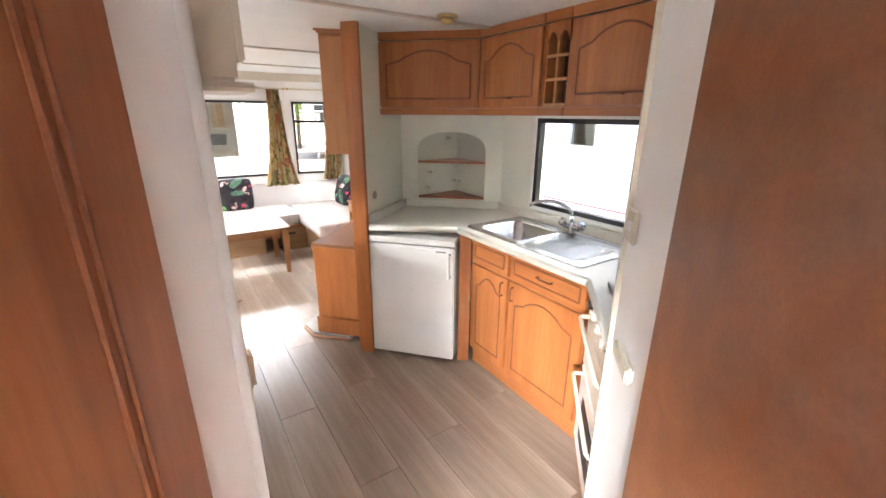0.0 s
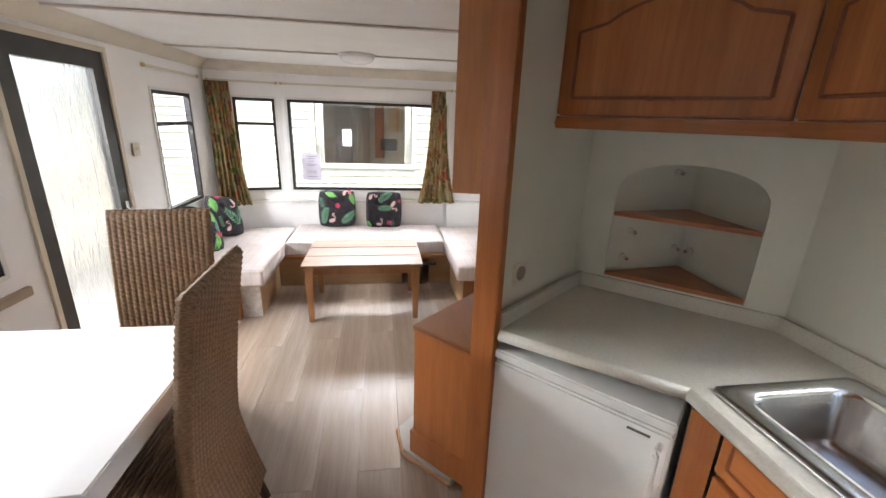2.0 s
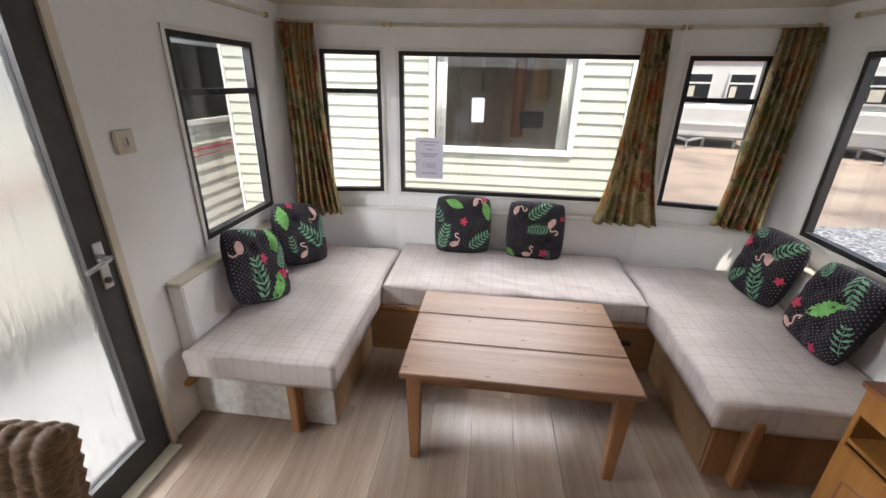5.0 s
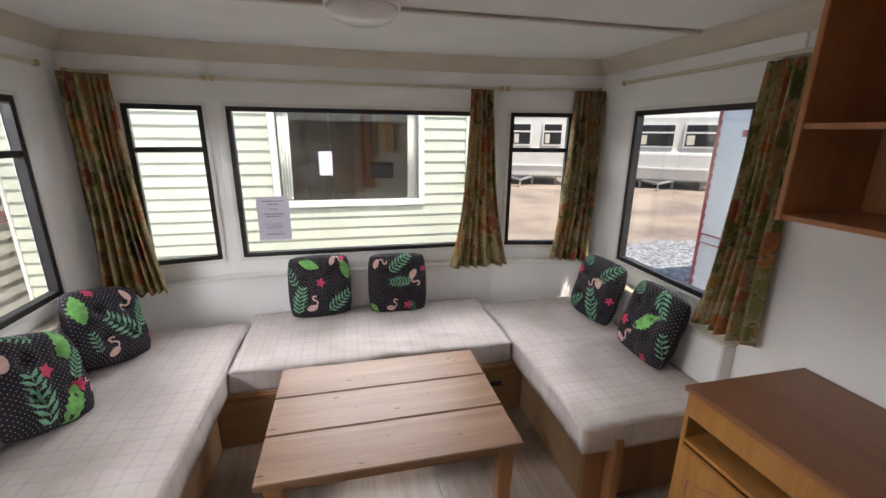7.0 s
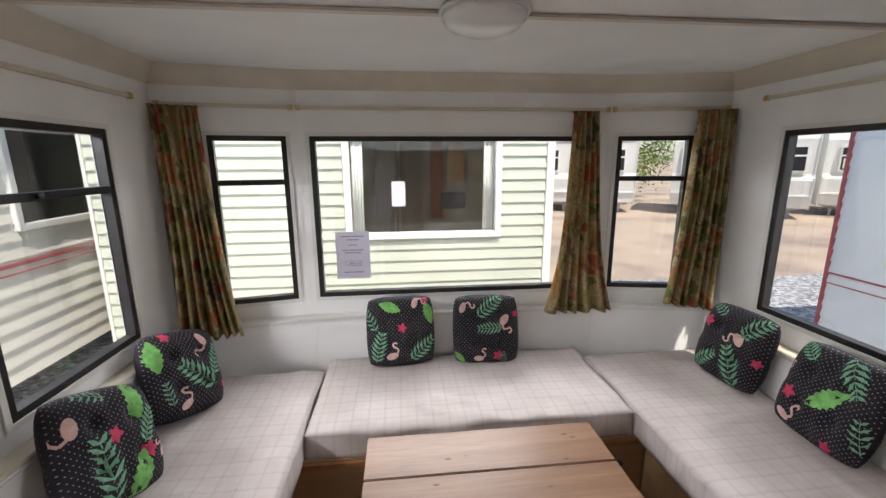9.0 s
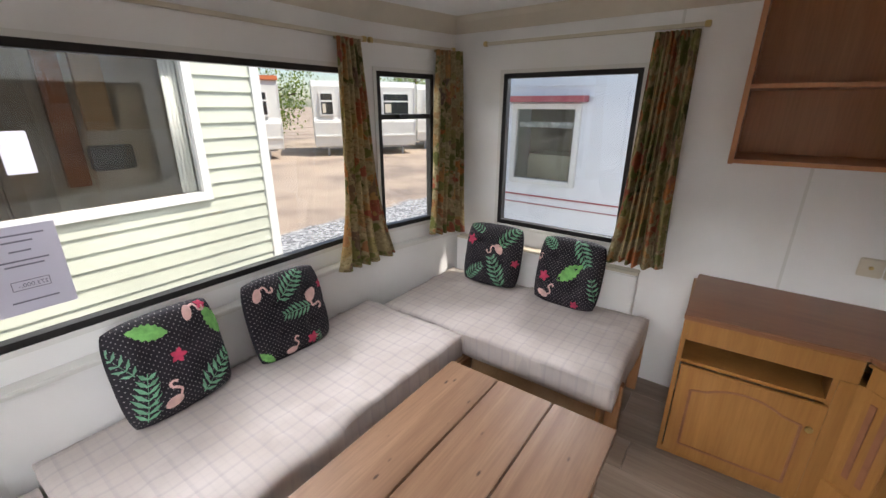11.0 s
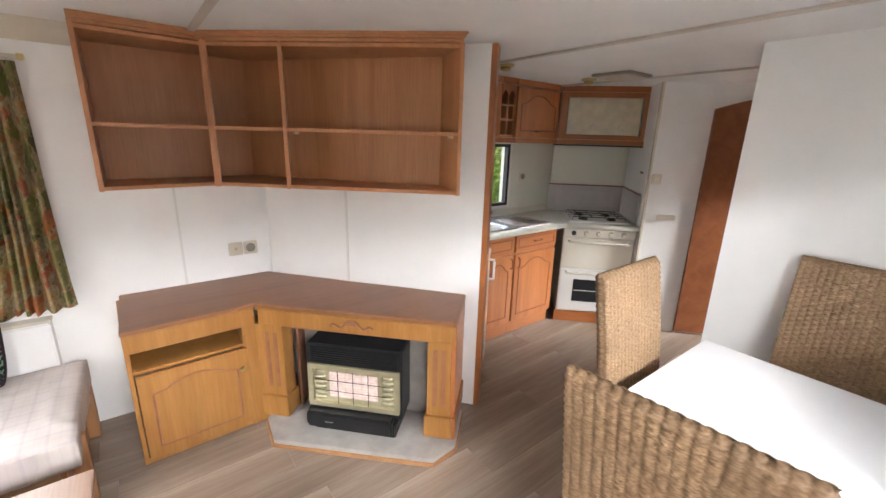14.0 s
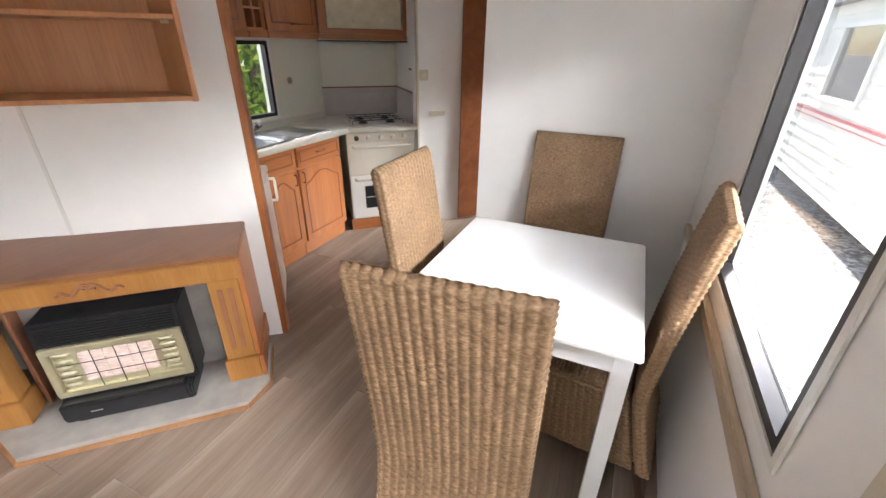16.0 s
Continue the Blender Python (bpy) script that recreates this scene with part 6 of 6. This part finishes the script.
# in front: pale green home close to the bay
front = clad_caravan("pale green clad mobile home close in front of the window", pose(-5.2, 8.95, 0, 0, 0, 0), 6.28, 3.0, -0.1, 2.25, SIDING_G, [(4.44, 5.74, 0.90, 1.83)], end_trim=WHITEPL, start=2.3)
fw = [o for o in front.children if o.name.startswith("window")][0]
# cupboards in the front home, the oak pair in the reflection-greyed tone
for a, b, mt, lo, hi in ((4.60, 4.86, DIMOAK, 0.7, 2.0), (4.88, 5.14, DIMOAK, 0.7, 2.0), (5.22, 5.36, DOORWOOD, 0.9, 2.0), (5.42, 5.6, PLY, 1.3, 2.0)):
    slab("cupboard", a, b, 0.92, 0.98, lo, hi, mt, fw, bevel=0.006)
slab("paper", 4.80, 4.92, -0.02, -0.012, 1.14, 1.36, PAPER, fw)
slab("black_box", 5.30, 5.55, 0.5, 0.6, 1.05, 1.22, BLACKMETAL, fw, bevel=0.01)
for a, b in ((4.44, 4.54), (5.64, 5.74)):
    bm = bmesh.new()
    for k in range(4):
        rod(bm, (a + (b - a) * (k + 0.5) / 4, 0.06, 0.9), (a + (b - a) * (k + 0.5) / 4 + 0.01, 0.06, 1.83), 0.014, seg=8)
    part("net_curtain", bm, WHITEPL, fw, smooth=True)
# to the east: white striped home with a red awning
east = clad_caravan("white clad mobile home with red stripes and a red awning", pose(3.55, 8.45, 0, 0, 0, -90), 4.5, 3.0, -0.1, 2.2, SIDING_W,
                    [(0.50, 1.15, 0.72, 1.46), (3.15, 3.5, 1.2, 1.6)], stripes=((0.52, 0.014), (0.43, 0.008), (1.85, 0.012)), end_trim=REDTRIM)
aw = bmesh.new()
prism(aw, [(0.40, -0.16), (1.26, -0.16), (1.26, -0.02), (0.40, -0.02)], 1.53, 1.59)
part("awning", aw, REDTRIM, east, "red window awning")
ew = [o for o in east.children if o.name.startswith("window")][0]
bm = bmesh.new()
for k in range(7):
    rod(bm, (0.51 + k * 0.09, 0.05, 1.30), (0.60 + k * 0.09, 0.05, 1.30), 0.03, seg=8)
part("valance", bm, WHITEPL, ew, smooth=True)
slab("window_seat", 0.5, 1.15, 0.3, 0.9, 0.3, 0.95, plain("beige_furniture", (0.55, 0.50, 0.38), 0.7), ew, bevel=0.02)
# to the west: white homes
WESTSIDE = plain("cream_cladding", (0.74, 0.71, 0.63), 0.45, 0.05, 2)
clad_caravan("long cream clad mobile home beside the door", pose(-3.45, -5.0, 0, 0, 0, 90), 17.0, 3.0, -0.2, 2.05, WESTSIDE,
             [(3.2, 4.3, 0.95, 1.75), (13.9, 15.05, 1.05, 1.80)], board=0.14, stripes=((0.72, 0.03), (0.66, 0.012)))
clad_caravan("beige clad mobile home behind the white one", pose(7.6, 6.2, 0, 0, 0, -90), 3.0, 2.6, -0.1, 2.3, WESTSIDE, [(1.0, 1.9, 0.9, 1.6)])


def far_caravan(label, a, b, wins, red=False):
    """A static caravan whose front runs from a to b: bowed front panel, window band, chassis on jacks, drawbar."""
    L = math.hypot(b[0] - a[0], b[1] - a[1])
    c = thing("static_caravan", label, "caravan", face(a, b), group="far caravans")
    bm = bmesh.new()
    side_p = [(0.05, -0.15), (3.2, -0.15), (3.2, 2.3), (1.6, 2.5), (-0.02, 2.38), (-0.10, 2.2), (0.0, 1.0), (-0.12, 0.85), (-0.02, 0.2)]
    lo = [bm.verts.new((0, y, z)) for y, z in side_p]
    hi = [bm.verts.new((L, y, z)) for y, z in side_p]
    bm.faces.new(lo)
    bm.faces.new(hi[::-1])
    for i in range(len(side_p)):
        j = (i + 1) % len(side_p)
        bm.faces.new((lo[i], lo[j], hi[j], hi[i]))
    part("body", bm, CARWHITE, c, bevel=0.03)
    for u0, u1 in wins:
        p0, p1 = u0 * L, u1 * L
        w = slab("window", p0, p1, -0.13, -0.04, 1.08, 2.0, WHITEPL, c, bevel=0.02)
        slab("pane", p0 + 0.07, p1 - 0.07, -0.137, -0.131, 1.15, 1.93, BLACKMETAL, w)
        slab("glazing_bar", p0 + 0.07, p1 - 0.07, -0.146, -0.138, 1.62, 1.68, WHITEPL, w)
        slab("window_blind", p0 + 0.12, p0 + 0.12 + (p1 - p0) * 0.22, -0.1425, -0.1375, 1.2, 1.55, CREAMPL, w)
    slab("moulding", 0.02, L - 0.02, -0.10, -0.01, 0.26, 0.32, WHITEPL, c, bevel=0.008)
    slab("chassis", 0.2, L - 0.2, 0.25, 3.0, -0.23, -0.151, ROOFGREY, c)
    for q in (0.12, 0.36, 0.64, 0.88):
        bm = bmesh.new()
        rod(bm, (q * L, 0.35, GZ), (q * L, 0.35, -0.22), 0.05, 0.06, 8)
        part("jack_leg", bm, ROOFGREY, c)
    bm = bmesh.new()
    tube(bm, [(L * 0.5 - 0.6, 0.3, -0.2), (L * 0.5, -0.8, -0.25)], 0.05)
    tube(bm, [(L * 0.5 + 0.6, 0.3, -0.2), (L * 0.5, -0.8, -0.25)], 0.05)
    tube(bm, [(L * 0.5, -0.75, GZ), (L * 0.5, -0.75, -0.2)], 0.035)
    part("drawbar", bm, ROOFGREY, c)
    if red:
        slab("roof_edge", 0, L, -0.2, 0.3, 2.36, 2.52, plain("orange_roof_edge", (0.55, 0.16, 0.06), 0.5), c, bevel=0.02)
    return c


far_caravan("white static caravan across the yard with dark windows", (10.2, 20.3), (13.6, 17.8), ((0.06, 0.2), (0.26, 0.6), (0.66, 0.94)))
far_caravan("cream static caravan standing behind the white one", (15.2, 19.0), (18.0, 16.6), ((0.1, 0.35), (0.5, 0.85)))
far_caravan("white static caravan with an orange roof edge across the yard", (5.0, 22.0), (8.9, 20.6), ((0.1, 0.3), (0.4, 0.6), (0.7, 0.9)), True)


def leaf_material():
    m, n, l, b = mat("sunlit_leaves", 0.6, 0, 0.3)
    g = n.new("ShaderNodeNewGeometry")
    c = ramp(n, l, g.outputs["Random Per Island"], [(0.0, (0.06, 0.12, 0.025)), (0.5, (0.17, 0.27, 0.045)), (1.0, (0.36, 0.44, 0.08))])
    l.new(c, b.inputs["Base Color"])
    tr, ad, out = n.new("ShaderNodeBsdfTranslucent"), n.new("ShaderNodeMixShader"), n["Material Output"]
    l.new(c, tr.inputs[0])
    ad.inputs[0].default_value = 0.55
    l.new(b.outputs[0], ad.inputs[1])
    l.new(tr.outputs[0], ad.inputs[2])
    l.new(ad.outputs[0], out.inputs[0])
    return m


LEAVES = leaf_material()
BARK = plain("bark", (0.10, 0.075, 0.05), 0.9, 0.3, 12, grain=0.5, grain_scale=30)


def tree(x, y, h, spread, leaves, seed, low=0.25):
    rnd = random.Random(seed)
    t = thing("tree", "leafy green tree behind the yard", "tree", pose(x, y, GZ), group="trees")
    bm = bmesh.new()
    tube(bm, [(0, 0, 0), (0.05, 0.02, h * 0.3), (-0.03, 0.06, h * 0.6), (0, 0, h * 0.9)], 0.11, 8)
    tips = []
    for k in range(9):
        a, zz = rnd.uniform(0, math.tau), rnd.uniform(low, 0.85) * h
        r = spread * rnd.uniform(0.5, 0.95)
        tip = (r * math.cos(a), r * math.sin(a), zz + rnd.uniform(0.1, 0.5))
        tube(bm, [(0, 0, zz - 0.3), (tip[0] * 0.5, tip[1] * 0.5, zz), tip], 0.035, 6)
        tips.append(tip)
    part("trunk", bm, BARK, t)
    verts, faces = [], []
    for k in range(leaves):
        c = Vector(rnd.choice(tips)) * rnd.uniform(0.45, 1.05)
        p = c + Vector((rnd.gauss(0, 0.42), rnd.gauss(0, 0.42), rnd.gauss(0, 0.38)))
        u = Vector((rnd.uniform(-1, 1), rnd.uniform(-1, 1), rnd.uniform(-1, 1))).normalized()
        v = u.cross(Vector((rnd.uniform(-1, 1), rnd.uniform(-1, 1), rnd.uniform(-1, 1)))).normalized()
        s = rnd.uniform(0.05, 0.10)
        i = len(verts)
        verts += [tuple(p - u * s), tuple(p + v * s * 0.5), tuple(p + u * s), tuple(p - v * s * 0.5)]
        faces.append((i, i + 1, i + 2, i + 3))
    cr = pydata_part("crown", (verts, faces), LEAVES, t)
    tagged(cr, kind="stuff")


tree(4.6, 0.3, 4.2, 1.7, 5000, 3, 0.1)
tree(6.4, -0.8, 5.0, 2.0, 5000, 4, 0.1)
tree(5.2, 1.4, 2.6, 1.2, 3000, 9, 0.1)
tree(12.0, 27.0, 7.0, 3.2, 5000, 5)
tree(6.5, 29.0, 7.5, 3.2, 5000, 6)
tree(20.0, 23.0, 7.0, 3.2, 5000, 7)
tree(3.0, 31.0, 7.5, 3.4, 5000, 8)

# ---- laminate planks ----
PW, PL = 0.192, 1.28
plank_meshes = {}


def plank_mesh(w, ln):
    key = (round(w, 3), round(ln, 3))
    if key not in plank_meshes:
        bm = bmesh.new()
        box(bm, 0.0006, w - 0.0006, 0.0006, ln - 0.0006, -0.012, 0)
        bmesh.ops.bevel(bm, geom=[e for e in bm.edges if all(v.co.z > -0.001 for v in e.verts)], offset=0.0009, segments=1, affect="EDGES")
        me = bpy.data.meshes.new("plank")
        bm.to_mesh(me)
        bm.free()
        me.materials.append(FLOORWOOD)
        plank_meshes[key] = me
    return plank_meshes[key]


for i in range(16):
    x = -1.54 + i * PW
    y = 0.42 - (i * 0.47 % 1.0) * PL
    while y < 7.6:
        a, b = max(y, 0.42), min(y + PL, 7.6)
        if b - a > 0.05:
            p = new("plank", plank_mesh(PW, b - a))
            p.parent = floor
            p.matrix_basis = pose(x, a, 0)
        y += PL
